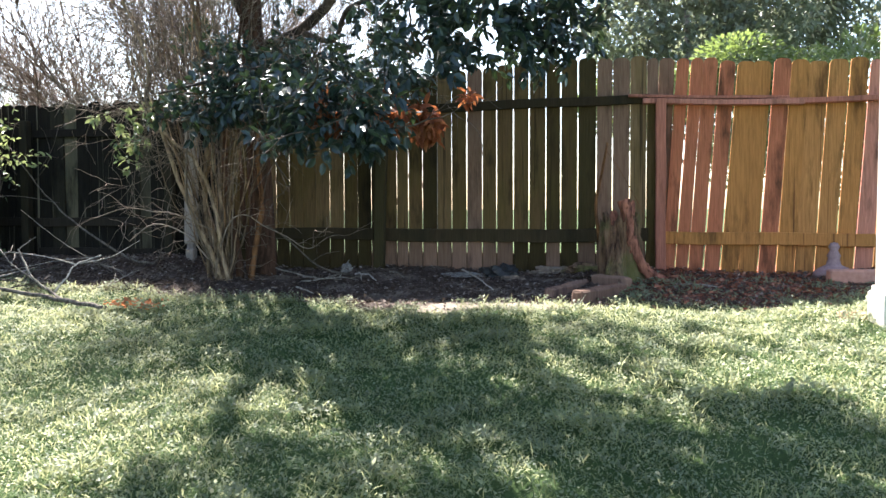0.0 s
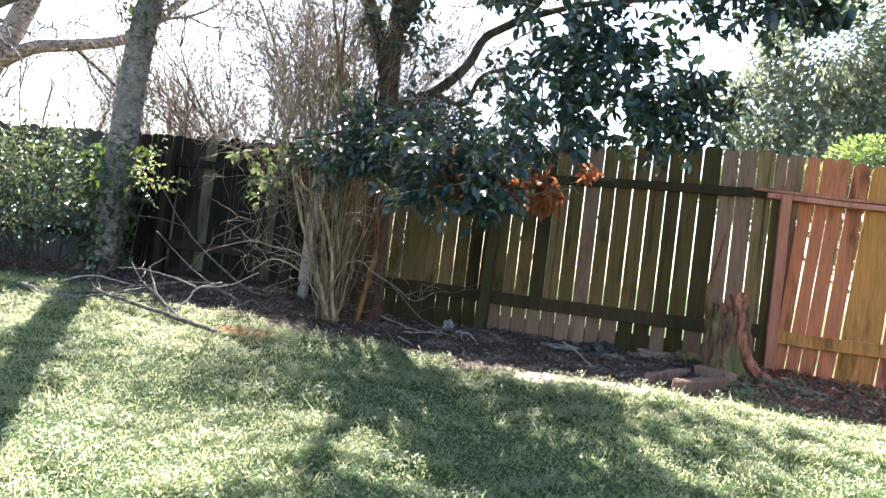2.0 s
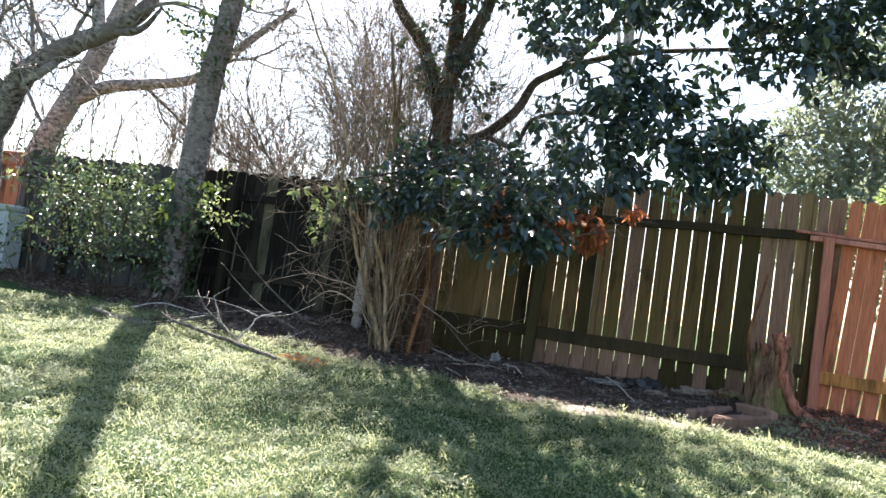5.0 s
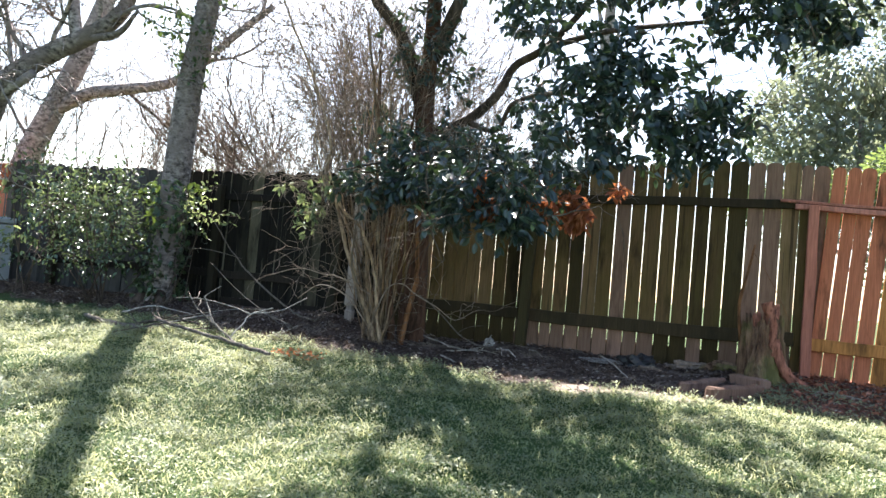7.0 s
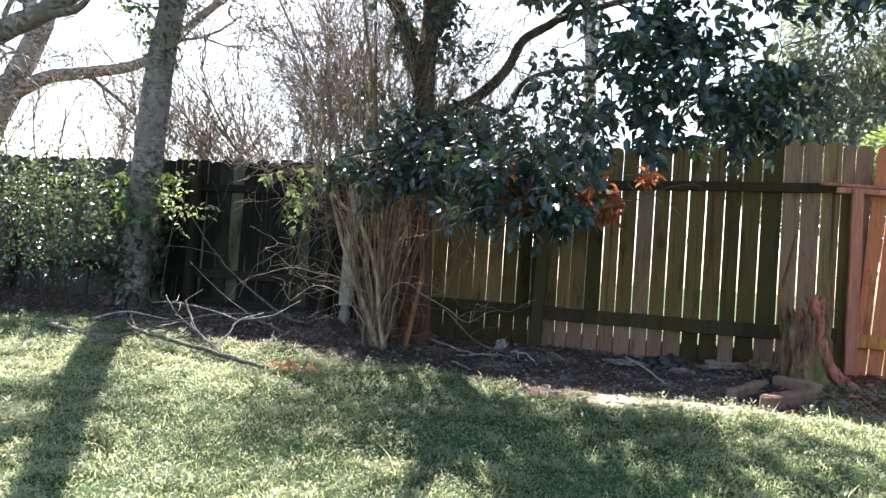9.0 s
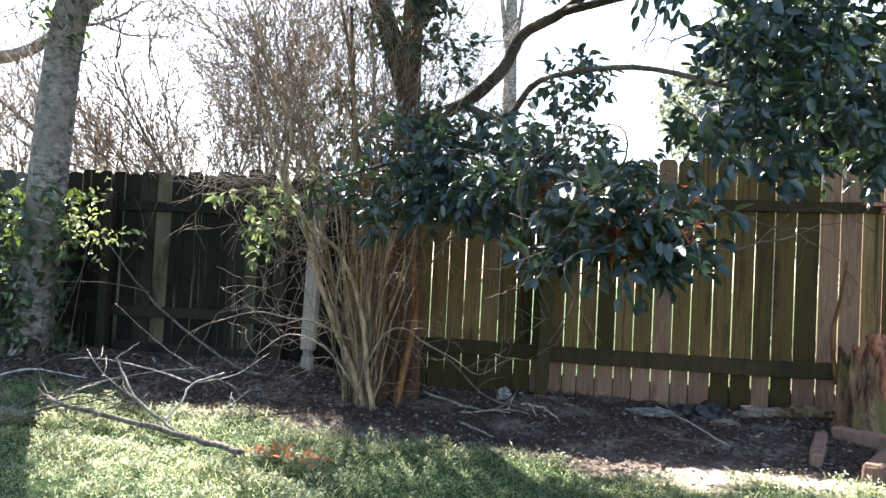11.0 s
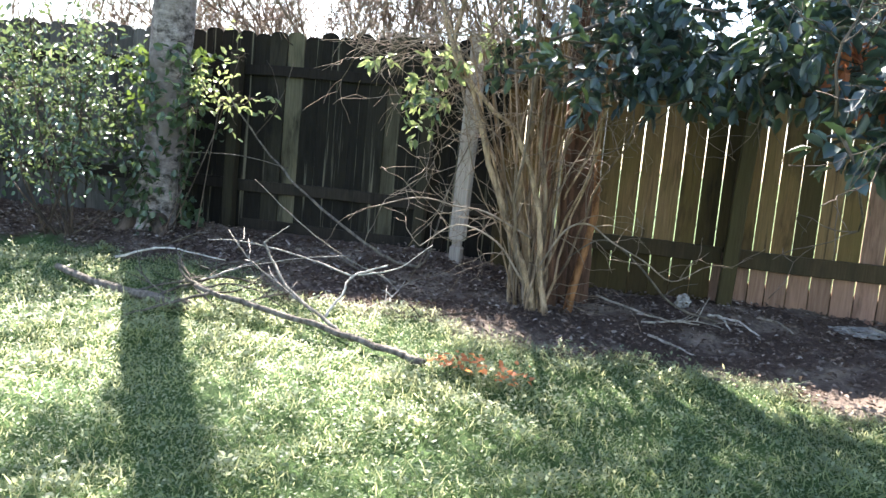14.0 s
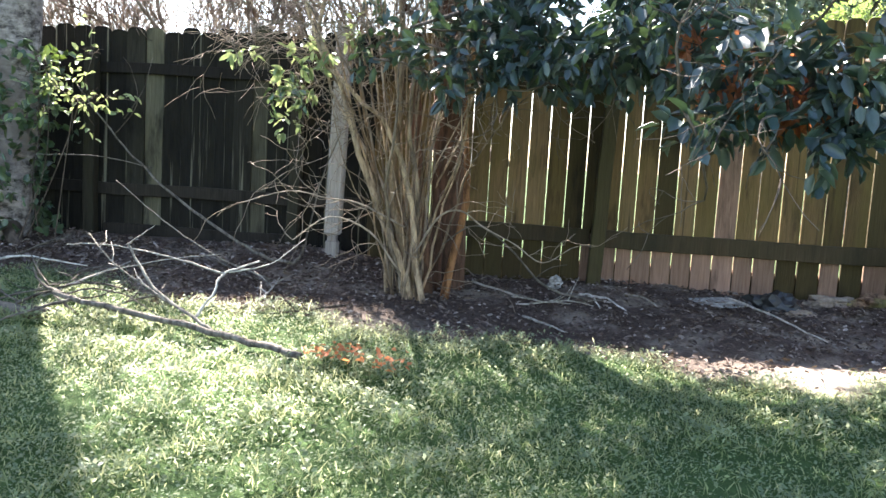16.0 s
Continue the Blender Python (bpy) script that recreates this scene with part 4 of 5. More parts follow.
        pts = [(-2.38 + math.cos(a) * 0.09, 7.74 + math.sin(a) * 0.08, -0.03), (-2.38 + (x1 + 2.36) * 0.2, 7.78, random.uniform(0.7, 1.1)), (-2.36 + (x1 + 2.36) * 0.42, 7.8, random.uniform(1.5, 2.0)), (-2.36 + (x1 + 2.36) * 0.62, y1, random.uniform(2.2, 2.8)), (x1, y1, random.uniform(2.3, 3.5))]
        line = [p + rand_dir() * 0.012 for p in smooth_line(pts, 4)]
        stem(line, taper(len(line), 0.008, 0.0025), 6, barks[i % 5])
        for k in range(6, len(line)):
            twigs(fine, line[k], (Vector((x1 + 2.4, 0, 0.5)).normalized() + rand_dir() * 0.9).normalized(), random.uniform(0.3, 0.65), 0.0036, 2, 0.9, 0.02, 0.35, 3, None, 4, 0.002)
    fine.make("brushwood", BARK_TWIG, t, "fine bare twigs", "stuff").matrix_basis = inv
    rs = np.random.RandomState(14)
    at, way = sprays(rs, [(-3.42, 7.85, 1.42, 0.07, 0.07, 0.05, 21), (-3.1, 7.75, 1.3, 0.2, 0.2, 0.22, 70), (-3.15, 7.75, 1.0, 0.15, 0.12, 0.08, 28), (-2.85, 7.7, 1.45, 0.2, 0.2, 0.2, 49)], 7, 0.07)
    leaf_mesh("foliage", at, 15, 0.075, 0.028, LEAF_YELLOW, t, "young yellow-green leaves", 0.5, way).matrix_basis = inv
    at, way = sprays(rs, [(-3.05, 7.75, 1.25, 0.22, 0.2, 0.25, 70)], 7, 0.1)
    leaf_mesh("old_foliage", at, 16, 0.08, 0.032, LEAF_BRIGHT, t, "darker older leaves", 0.4, way).matrix_basis = inv


def bush(at, label, clumps, seed, material, size, twig_material=BARK_DARK, bright=None, name="bush"):
    t = thing(name, at, label, "bush")
    inv = Matrix.Translation((-at[0], -at[1], -at[2]))
    random.seed(seed)
    tb = Tubes()
    for x, y, z, rx, ry, rz, n in clumps:
        base = Vector((at[0] + random.uniform(-0.2, 0.2), at[1] + random.uniform(-0.1, 0.1), at[2] - 0.03))
        mid = base.lerp(Vector((x, y, z)), 0.5) + rand_dir() * 0.08
        limb(tb, [base, mid, (x, y, z)], 0.005 if name == "sapling" else 0.009, 0.003, 6, 4)
        for k in range(3):
            twigs(tb, (x, y, z), rand_dir(), 0.9 * max(rx, rz), 0.005, 2, 0.9, 0.05, 0.3, 3, None, 4)
    tb.make("brushwood", twig_material, t, kind="stuff").matrix_basis = inv
    rs = np.random.RandomState(seed)
    at_leaf, way = sprays(rs, clumps, 9, 0.5)
    leaf_mesh("foliage", at_leaf, seed + 1, size[0], size[1], material, t, "", 0.2, way).matrix_basis = inv
    if bright:
        leaf_mesh("young_foliage", clump_points(rs, bright), seed + 2, size[0] * 1.2, size[1] * 1.2, LEAF_YELLOW, t, "pale young leaves in sun", 0.1).matrix_basis = inv
    return t


tree_grey()
tree_left()
tree_back()
tree_evergreen()
shrub_bare()
bush((-5.75, 8.55, gz(-5.75, 8.55)), "leafy green bush beside the ivy-clad tree", [(-5.55, 8.6, 1.2, 0.28, 0.3, 0.26, 456), (-5.9, 8.55, 1.05, 0.32, 0.3, 0.36, 548), (-5.5, 8.5, 0.8, 0.26, 0.3, 0.3, 364), (-6.0, 8.5, 0.6, 0.32, 0.3, 0.26, 333), (-5.7, 8.45, 0.62, 0.3, 0.25, 0.26, 242), (-6.2, 8.5, 1.15, 0.25, 0.3, 0.25, 242), (-5.15, 8.6, 0.6, 0.14, 0.14, 0.3, 105), (-5.65, 8.6, 1.5, 0.14, 0.14, 0.12, 75), (-5.45, 8.5, 1.55, 0.1, 0.1, 0.16, 42), (-5.95, 8.5, 1.62, 0.08, 0.08, 0.14, 35), (-6.35, 8.4, 0.85, 0.16, 0.14, 0.12, 49), (-6.05, 8.6, 1.45, 0.12, 0.12, 0.12, 60)], 71, LEAF_BRIGHT, (0.058, 0.026), bright=[(-5.8, 8.4, 1.3, 0.4, 0.3, 0.12, 14), (-6.0, 8.4, 0.8, 0.25, 0.25, 0.2, 8)])
bush((-6.8, 8.9, gz(-6.8, 8.9)), "loose green bush with large pale leaves against the fence", [(-6.6, 8.9, 1.15, 0.4, 0.3, 0.35, 171), (-7.0, 8.9, 1.3, 0.35, 0.3, 0.3, 117), (-6.7, 8.8, 0.65, 0.4, 0.3, 0.36, 140), (-7.2, 8.8, 0.45, 0.3, 0.3, 0.25, 85), (-6.3, 8.8, 1.15, 0.28, 0.3, 0.3, 117), (-6.65, 8.9, 1.6, 0.13, 0.13, 0.12, 27), (-7.15, 8.9, 1.7, 0.13, 0.13, 0.15, 27), (-7.45, 8.8, 0.25, 0.2, 0.2, 0.15, 46)], 81, LEAF_BRIGHT, (0.075, 0.034), bright=[(-7.0, 8.7, 1.3, 0.45, 0.25, 0.22, 40), (-7.1, 8.7, 0.8, 0.3, 0.2, 0.08, 14)])
bush((-4.85, 8.75, gz(-4.85, 8.75)), "small sprig of bright pale-green leaves by the tree", [(-4.78, 8.6, 1.25, 0.12, 0.1, 0.12, 63), (-4.6, 8.55, 1.12, 0.2, 0.1, 0.09, 84), (-4.8, 8.6, 1.02, 0.08, 0.08, 0.06, 21), (-4.5, 8.6, 1.42, 0.05, 0.05, 0.05, 14)], 91, LEAF_YELLOW, (0.065, 0.028), name="sapling")


# ---- beyond the fence ----
def far_bare(x, y, h, seed, spread=0.5, stems=7, wide=0.5):
    t = thing("bare_tree", (x, y, 0), "leafless grey-brown bush-like tree beyond the fence", "tree", "bare trees beyond the fence")
    random.seed(seed)
    fine = Tubes()
    for i in range(stems):
        q = Vector((random.uniform(-wide, wide), random.uniform(-0.4, 0.4), 0))
        way = Vector((random.uniform(-0.25, 0.25), random.uniform(-0.2, 0.2), 1)).normalized()
        pts = [q.copy()]
        for k in range(8):
            way = (way + rand_dir() * 0.22).normalized()
            q = q + way * h * 1.15 / 8
            pts.append(q.copy())
        tb = Tubes()
        tb.add(pts, taper(9, random.uniform(0.014, 0.032), 0.006), 6, 0.06)
        tb.make("stem", BARK_HAZE, t)
        for k in range(3, 9):
            for m in range(2):
                twigs(fine, pts[k], (way + rand_dir() * 0.6).normalized(), h * 0.26, 0.009, 2, spread, 0.12, 0.28, 3, None, 4, 0.004)
    fine.make("brushwood", BARK_HAZE, t, kind="stuff")


for i, (x, y, h) in enumerate(((-5.9, 12.4, 1.9), (-4.9, 12.0, 2.2), (-4.0, 12.2, 3.3), (-3.5, 12.0, 3.2), (-3.0, 12.6, 3.5), (-7.6, 13.5, 2.6), (-2.2, 13.5, 3.2), (-11.5, 15, 4.0), (-9.8, 15.5, 3.4), (-6.6, 14.0, 2.4), (-1.0, 15.0, 3.0))):
    far_bare(x, y, h, 100 + i, 0.55, 6)

for i, (x, y, h) in enumerate(((-4.2, 11.0, 2.7), (-3.3, 10.9, 2.9))):
    far_bare(x, y, h, 140 + i, 0.5, 6, 0.4)


def far_tree(x, y, z0, clumps, seed, material, label, size=(0.16, 0.08), trunk=0.12, bark=BARK_GREY):
    t = thing("tree", (x, y, 0), label, "tree")
    random.seed(seed)
    tb = Tubes()
    top = max(c[2] for c in clumps)
    limb(tb, [(0, 0, -0.1), (0.05, 0, top * 0.4), (-0.05, 0, top * 0.8)], trunk, trunk * 0.5, 8)
    for cx, cy, cz, rx, ry, rz, n in clumps:
        limb(tb, [(0, 0, cz * 0.55), (cx * 0.5, cy * 0.5, cz * 0.8), (cx, cy, cz)], trunk * 0.3, 0.01, 6)
    tb.make("trunk", bark, t)
    leaf_mesh("crown", clump_points(np.random.RandomState(seed), clumps), seed, size[0], size[1], material, t)


far_tree(5.2, 15.5, 0, [(0, 0, 3.1, 0.9, 0.8, 0.7, 3000), (-1.3, 0, 2.7, 0.8, 0.7, 0.5, 2200), (-2.5, 0, 2.5, 0.7, 0.7, 0.4, 1500), (1.2, 0, 2.9, 0.9, 0.7, 0.7, 2400), (0.4, 0, 1.6, 1.4, 0.7, 0.8, 1800)], 201, LEAF_FAR, "sunlit light-green bushy tree beyond the fence", (0.1, 0.055))
far_tree(8.0, 16.5, 0, [(0, 0, 3.0, 1.1, 0.9, 1.1, 1200), (1.5, 0, 3.4, 1.1, 0.9, 1.0, 900), (0, 0, 1.5, 1.2, 0.8, 0.9, 600)], 202, LEAF_FAR, "sunlit light-green bushy tree beyond the fence")
far_tree(5.4, 19.0, 0, [(0, 0, 6.3, 1.7, 1.2, 1.3, 3600), (-1.4, 0, 4.7, 1.2, 1.0, 1.2, 2400), (1.5, 0, 5.4, 1.5, 1.0, 1.5, 3200), (0.2, 0, 4.0, 1.8, 1.0, 1.2, 2800), (-1.0, 0, 2.8, 1.3, 1.0, 0.9, 1600), (1.4, 0, 2.6, 1.6, 1.0, 1.0, 1800)], 203, LEAF_OLIVE, "grey-green evergreen tree beyond the fence")
far_tree(8.5, 21.0, 0, [(0, 0, 6.0, 1.7, 1.3, 1.5, 4200), (-1.7, 0, 4.8, 1.4, 1.0, 1.3, 3000), (1.8, 0, 5.4, 1.4, 1.0, 1.3, 2600), (0, 0, 4.0, 1.8, 1, 1.2, 3000), (0, 0, 2.4, 1.8, 1, 0.9, 2200)], 204, LEAF_OLIVE, "grey-green evergreen tree beyond the fence")
far_tree(-0.1, 20.8, 0, [(0.5, 0, 9.5, 1.6, 1.4, 1.2, 900), (-0.8, 0, 10.5, 1.4, 1.2, 1.0, 700)], 205, LEAF_OLIVE, "tall tree with a straight grey-green trunk beyond the fence", trunk=0.24)


def far_house(x, y, w, d, eave, ridge, turn):
    t = thing("house", (x, y, 0), "low pale neighbouring house with a grey shingle roof", "house", turn=turn)
    bm = bmesh.new()
    box(bm, -w / 2, -d / 2, -0.2, w / 2, d / 2, eave, 0)
    part("wall", bm, SIDING, t)
    bm = bmesh.new()
    o = 0.5
    v = [bm.verts.new(p) for p in ((-w / 2 - o, -d / 2 - o, eave + 0.004), (w / 2 + o, -d / 2 - o, eave + 0.004), (w / 2 + o, d / 2 + o, eave + 0.004), (-w / 2 - o, d / 2 + o, eave + 0.004), (-w / 2 - o, 0, ridge), (w / 2 + o, 0, ridge))]
    for f in ((0, 1, 5, 4), (2, 3, 4, 5), (0, 4, 3), (1, 2, 5), (3, 2, 1, 0)):
        bm.faces.new([v[i] for i in f])
    part("roof", bm, ROOF, t)
    for k in (-0.3, 0.05, 0.35):
        bm = bmesh.new()
        box(bm, k * w - 0.6, -d / 2 - 0.05, 1.0, k * w + 0.6, -d / 2 + 0.02, 2.1, 0.01)
        part("window", bm, GLASS_DARK, t)


far_house(-24, 44, 20, 9, 2.8, 5.0, 8)


# ---- utility box, column, stump, timbers ----
def utility_box():
    x, y = -7.72, 9.45
    t = thing("utility_box", (x, y, gz(x, y)), "pale grey metal utility box by the fence corner", "utility box", turn=-14)
    bm = bmesh.new()
    box(bm, -0.2, -0.13, 0, 0.2, 0.13, 0.72, 0.012)
    part("body", bm, BOX_GREY, t)
    bm = bmesh.new()
    box(bm, -0.215, -0.15, 0.724, 0.215, 0.15, 0.8, 0.015)
    part("lid", bm, BOX_GREY, t)
    bm = bmesh.new()
    box(bm, -0.17, -0.145, 0.08, 0.17, -0.133, 0.68, 0.004)
    door = part("door", bm, BOX_GREY, t)
    bm = bmesh.new()
    box(bm, 0.12, -0.165, 0.36, 0.14, -0.144, 0.46, 0.004)
    part("handle", bm, BLACK, door, "small dark latch handle")


utility_box()


def porch_column():
    x, y = 2.17, 5.55
    t = thing("porch_column", (x, y, gz(x, y)), "cream painted porch column on a square base", "column")
    bm = bmesh.new()
    box(bm, -0.07, -0.07, 0.22, 0.07, 0.07, 2.6, 0.008)
    part("shaft", bm, CREAM, t)
    bm = bmesh.new()
    box(bm, -0.1, -0.1, -0.05, 0.1, 0.1, 0.19, 0.01)
    box(bm, -0.085, -0.085, 0.185, 0.085, 0.085, 0.225, 0.008)
    part("base", bm, CREAM, t)


porch_column()


def stump():
    x, y = 1.0, 7.55
    t = thing("tree_stump", (x, y, gz(x, y)), "broken rotten tree stump with reddish heartwood before the fence", "tree stump")
    rs = random.Random(6)
    bm = bmesh.new()
    rows, n = 22, 72
    ring = []
    for i in range(rows):
        h = i / (rows - 1)
        row = []
        for k in range(n):
            a = 2 * math.pi * k / n
            c, d = math.cos(a), math.sin(a)
            rag = noise.noise(Vector((c * 3.5, d * 3.5, 1.7)))
            top = 0.56 + 0.13 * rag + 0.07 * noise.noise(Vector((c * 9, d * 9, 4.1))) + rs.uniform(-0.012, 0.012)
            r = 0.15 + 0.07 * math.exp(-h * 4.5)
            r += 0.05 * noise.noise(Vector((c * 2.4, d * 2.4, h * 1.3))) + 0.03 * noise.noise(Vector((c * 7, d * 7, h * 2.2 + 3))) + 0.016 * noise.noise(Vector((c * 18, d * 18, h * 7)))
            r += 0.14 * math.exp(-h * 2.6) * max(0, math.cos(a + 0.3)) ** 6 + 0.08 * math.exp(-h * 4) * max(0, math.cos(a + 2.2)) ** 8 - 0.02 * h
            row.append(bm.verts.new((c * r, d * r, h * top - 0.05)))
        ring.append(row)
    for i in range(rows - 1):
        for k in range(n):
            bm.faces.new((ring[i][k], ring[i][(k + 1) % n], ring[i + 1][(k + 1) % n], ring[i + 1][k]))
    low = bm.verts.new((0, 0, 0.34))
    for k in range(n):
        bm.faces.new((ring[-1][k], ring[-1][(k + 1) % n], low))
    part("bole", bm, BARK_STUMP, t, "mossy crumbling brown stump wood", False)
    tb = Tubes()
    tb.add(smooth_line([(0.02, -0.07, 0.66), (0.06, -0.1, 0.48), (0.09, -0.13, 0.28), (0.17, -0.15, 0.1), (0.34, -0.16, -0.03)], 5), taper(21, 0.045, 0.04), 14, 0.4)
    tb.make("root", BARK_ROOT, t, "reddish flared root")
    tb = Tubes()
    for dx, dy, h in ((0.05, -0.02, 0.68), (0.09, -0.05, 0.66), (0.07, 0.05, 0.62), (-0.07, -0.06, 0.57), (0.11, 0.0, 0.6), (-0.02, 0.06, 0.58)):
        tb.add([(dx * 0.9, dy * 0.9, 0.3), (dx, dy, h - 0.12), (dx * 1.1, dy, h - 0.03), (dx * 1.15, dy * 1.05, h)], [0.05, 0.038, 0.024, 0.008], 8, 0.35)
    tb.make("splinter", BARK_ROOT, t, "broken reddish splinters")
    tb = Tubes()
    tb.add(smooth_line([(-0.15, 0.06, 0.3), (-0.18, 0.08, 0.62), (-0.13, 0.08, 0.9), (-0.08, 0.1, 1.15)], 4), taper(13, 0.016, 0.01), 7, 0.15)
    tb.add(smooth_line([(-0.1, 0.09, 1.1), (0.05, 0.02, 0.85), (0.22, -0.05, 0.5)], 4), taper(9, 0.003, 0.003), 4)
    tb.make("sucker_stem", BARK_RUST, t, "dead orange-brown stem")


stump()


def lay_timber(a, b, w, h, name="landscape_timber", label="weathered landscape timber lying at the bed's edge", material=None):
    a, b = Vector(a), Vector(b)
    bm = bmesh.new()
    length = (b - a).length
    box(bm, -length / 2, -w / 2, 0, length / 2, w / 2, h, 0.015)
    bmesh.ops.subdivide_edges(bm, edges=[e for e in bm.edges if e.calc_length() > 0.3], cuts=4)
    rs = random.Random(int(length * 999))
    for v in bm.verts:
        v.co += Vector((rs.uniform(-1, 1), rs.uniform(-1, 1), rs.uniform(-1, 1))) * 0.005
    me = bpy.data.meshes.new(name)
    bm.to_mesh(me)
    bm.free()
    c = (a + b) / 2
    ob = link(name, me, material or TIMBER)
    ob.matrix_basis = pose(c.x, c.y, gz(c.x, c.y) - 0.015, 0, 0, math.degrees(math.atan2(b.y - a.y, b.x - a.x)))
    return tagged(ob, label, name.replace("_", " "))


lay_timber((0.79, 7.5, 0), (0.97, 7.12, 0), 0.10, 0.10, label="short weathered landscape timber at the bed's edge")
lay_timber((0.27, 6.72, 0), (0.7, 7.5, 0), 0.08, 0.09)
lay_timber((0.42, 6.42, 0), (0.88, 6.98, 0), 0.1, 0.11, label="reddish split landscape timber at the lawn's edge")
lay_timber((2.62, 7.2, 0), (3.4, 7.05, 0), 0.13, 0.12, "brick_edging", "pink brick edging block beside the fence", TERRACOTTA)
lay_timber((1.93, 5.72, 0), (2.1, 5.68, 0), 0.1, 0.055, "brick", "single pink brick by the column's base", TERRACOTTA)


def statue():
    x, y = 2.78, 7.42
    bm = bmesh.new()
    prof = [(0.0, 0), (0.13, 0), (0.135, 0.04), (0.1, 0.08), (0.06, 0.11), (0.045, 0.16), (0.055, 0.19), (0.04, 0.215), (0.03, 0.23), (0.045, 0.26), (0.03, 0.29), (0.0, 0.3)]
    rows = []
    for r, z in prof:
        rows.append([bm.verts.new((math.cos(k * math.pi / 6) * r * (1.25 if z < 0.1 else 1), math.sin(k * math.pi / 6) * r, z)) for k in range(12)])
    for a, b in zip(rows, rows[1:]):
        for k in range(12):
            bm.faces.new((a[k], a[(k + 1) % 12], b[(k + 1) % 12], b[k]))
    bmesh.ops.remove_doubles(bm, verts=bm.verts, dist=0.001)
    me = bpy.data.meshes.new("garden_statue")
    bm.to_mesh(me)
    bm.free()
    ob = link("garden_statue", me, STATUE, smooth=True)
    ob.matrix_basis = pose(x, y, gz(x, y) - 0.01)
    tagged(ob, "small lilac-grey stone garden statue before the fence", "statue")


statue()


# ---- fallen branches and sticks ----
def branch(name, label, lines, material, category="branch", sides=7):
    """A fallen branch; lines are lists of places on or above the ground, with the radii at both ends."""
    base = Vector(lines[0][0][0])
    z = gz(base.x, base.y)
    t = thing(name, (base.x, base.y, z), label, category)
    for i, (pts, r0, r1) in enumerate(lines):
        tb = Tubes()
        line = smooth_line([Vector((p[0] - base.x, p[1] - base.y, gz(p[0], p[1]) + p[2] - z)) for p in pts], 5)
        line = [p + rand_dir() * min(r0, 0.012) * 0.5 for p in line]
        tb.add(line, taper(len(line), r0, r1), sides, 0.08)
        tb.make("limb" if i == 0 else "twig", material, t)


random.seed(77)
branch("fallen_branch", "long grey fallen branch lying on the sunlit grass", [
    ([(-2.93, 6.59, 0.02), (-3.25, 6.78, 0.05), (-3.6, 6.93, 0.08), (-4.0, 7.03, 0.11), (-4.2, 7.08, 0.14)], 0.0187, 0.0130),
    ([(-4.05, 7.03, 0.12), (-4.3, 7.2, 0.16), (-4.4, 7.35, 0.22)], 0.0108, 0.0043),
    ([(-4.1, 7.05, 0.12), (-4.25, 6.95, 0.08), (-4.45, 6.8, 0.03)], 0.0101, 0.0036),
    ([(-4.15, 7.08, 0.13), (-4.05, 7.2, 0.14), (-3.85, 7.15, 0.12), (-3.65, 7.05, 0.04)], 0.0058, 0.0022),
    ([(-4.1, 7.06, 0.12), (-4.0, 7.25, 0.1), (-3.9, 7.5, 0.16)], 0.0050, 0.0022),
], BARK_DEAD)
branch("fallen_branch", "thick grey fallen branch in the tree's shadow on the lawn", [
    ([(-5.25, 7.65, 0.03), (-4.9, 7.4, 0.045), (-4.55, 7.2, 0.045), (-4.22, 7.03, 0.04)], 0.02, 0.032),
    ([(-4.42, 7.13, 0.05), (-4.3, 7.25, 0.1), (-4.15, 7.3, 0.14)], 0.0108, 0.0043),
], BARK_DEAD)
branch("fallen_branch", "bleached forked dead branch sticking up from the bed", [
    ([(-3.3, 6.85, 0.03), (-3.45, 7.0, 0.05), (-3.7, 7.2, 0.12), (-3.85, 7.35, 0.24), (-3.93, 7.42, 0.34)], 0.0095, 0.0068),
    ([(-3.93, 7.42, 0.34), (-3.88, 7.42, 0.38), (-3.8, 7.45, 0.44)], 0.0058, 0.0022),
    ([(-3.5, 7.05, 0.05), (-3.42, 7.1, 0.16), (-3.38, 7.2, 0.24), (-3.2, 7.25, 0.3)], 0.008, 0.0045),
    ([(-3.38, 7.2, 0.24), (-3.7, 7.4, 0.28), (-4.1, 7.6, 0.3), (-4.35, 7.7, 0.26)], 0.0058, 0.0029),
    ([(-3.35, 7.2, 0.25), (-3.15, 7.3, 0.27), (-2.98, 7.5, 0.36)], 0.0043, 0.0022),
], BARK_BLEACHED)
branch("fallen_branch", "long thin grey branch propped against the dark fence", [
    ([(-3.1, 8.2, 0.03), (-3.3, 8.25, 0.06), (-3.6, 8.35, 0.2), (-3.95, 8.5, 0.42), (-4.25, 8.65, 0.66), (-4.55, 8.85, 0.92), (-4.72, 8.95, 1.1)], 0.0130, 0.0036),
    ([(-4.4, 8.75, 0.78), (-4.25, 8.75, 1.0), (-4.3, 8.8, 1.22), (-4.36, 8.8, 1.32)], 0.0043, 0.0022),
    ([(-4.32, 8.7, 0.9), (-4.2, 8.7, 1.1), (-4.15, 8.75, 1.32)], 0.0036, 0.0022),
    ([(-4.1, 8.6, 0.58), (-4.4, 8.45, 0.66), (-4.8, 8.4, 0.66)], 0.0036, 0.0022),
    ([(-3.1, 8.2, 0.03), (-3.05, 8.2, 0.1), (-3.02, 8.2, 0.2), (-2.95, 8.18, 0.55), (-2.82, 8.1, 0.95)], 0.0101, 0.0029),
], BARK_DEAD)
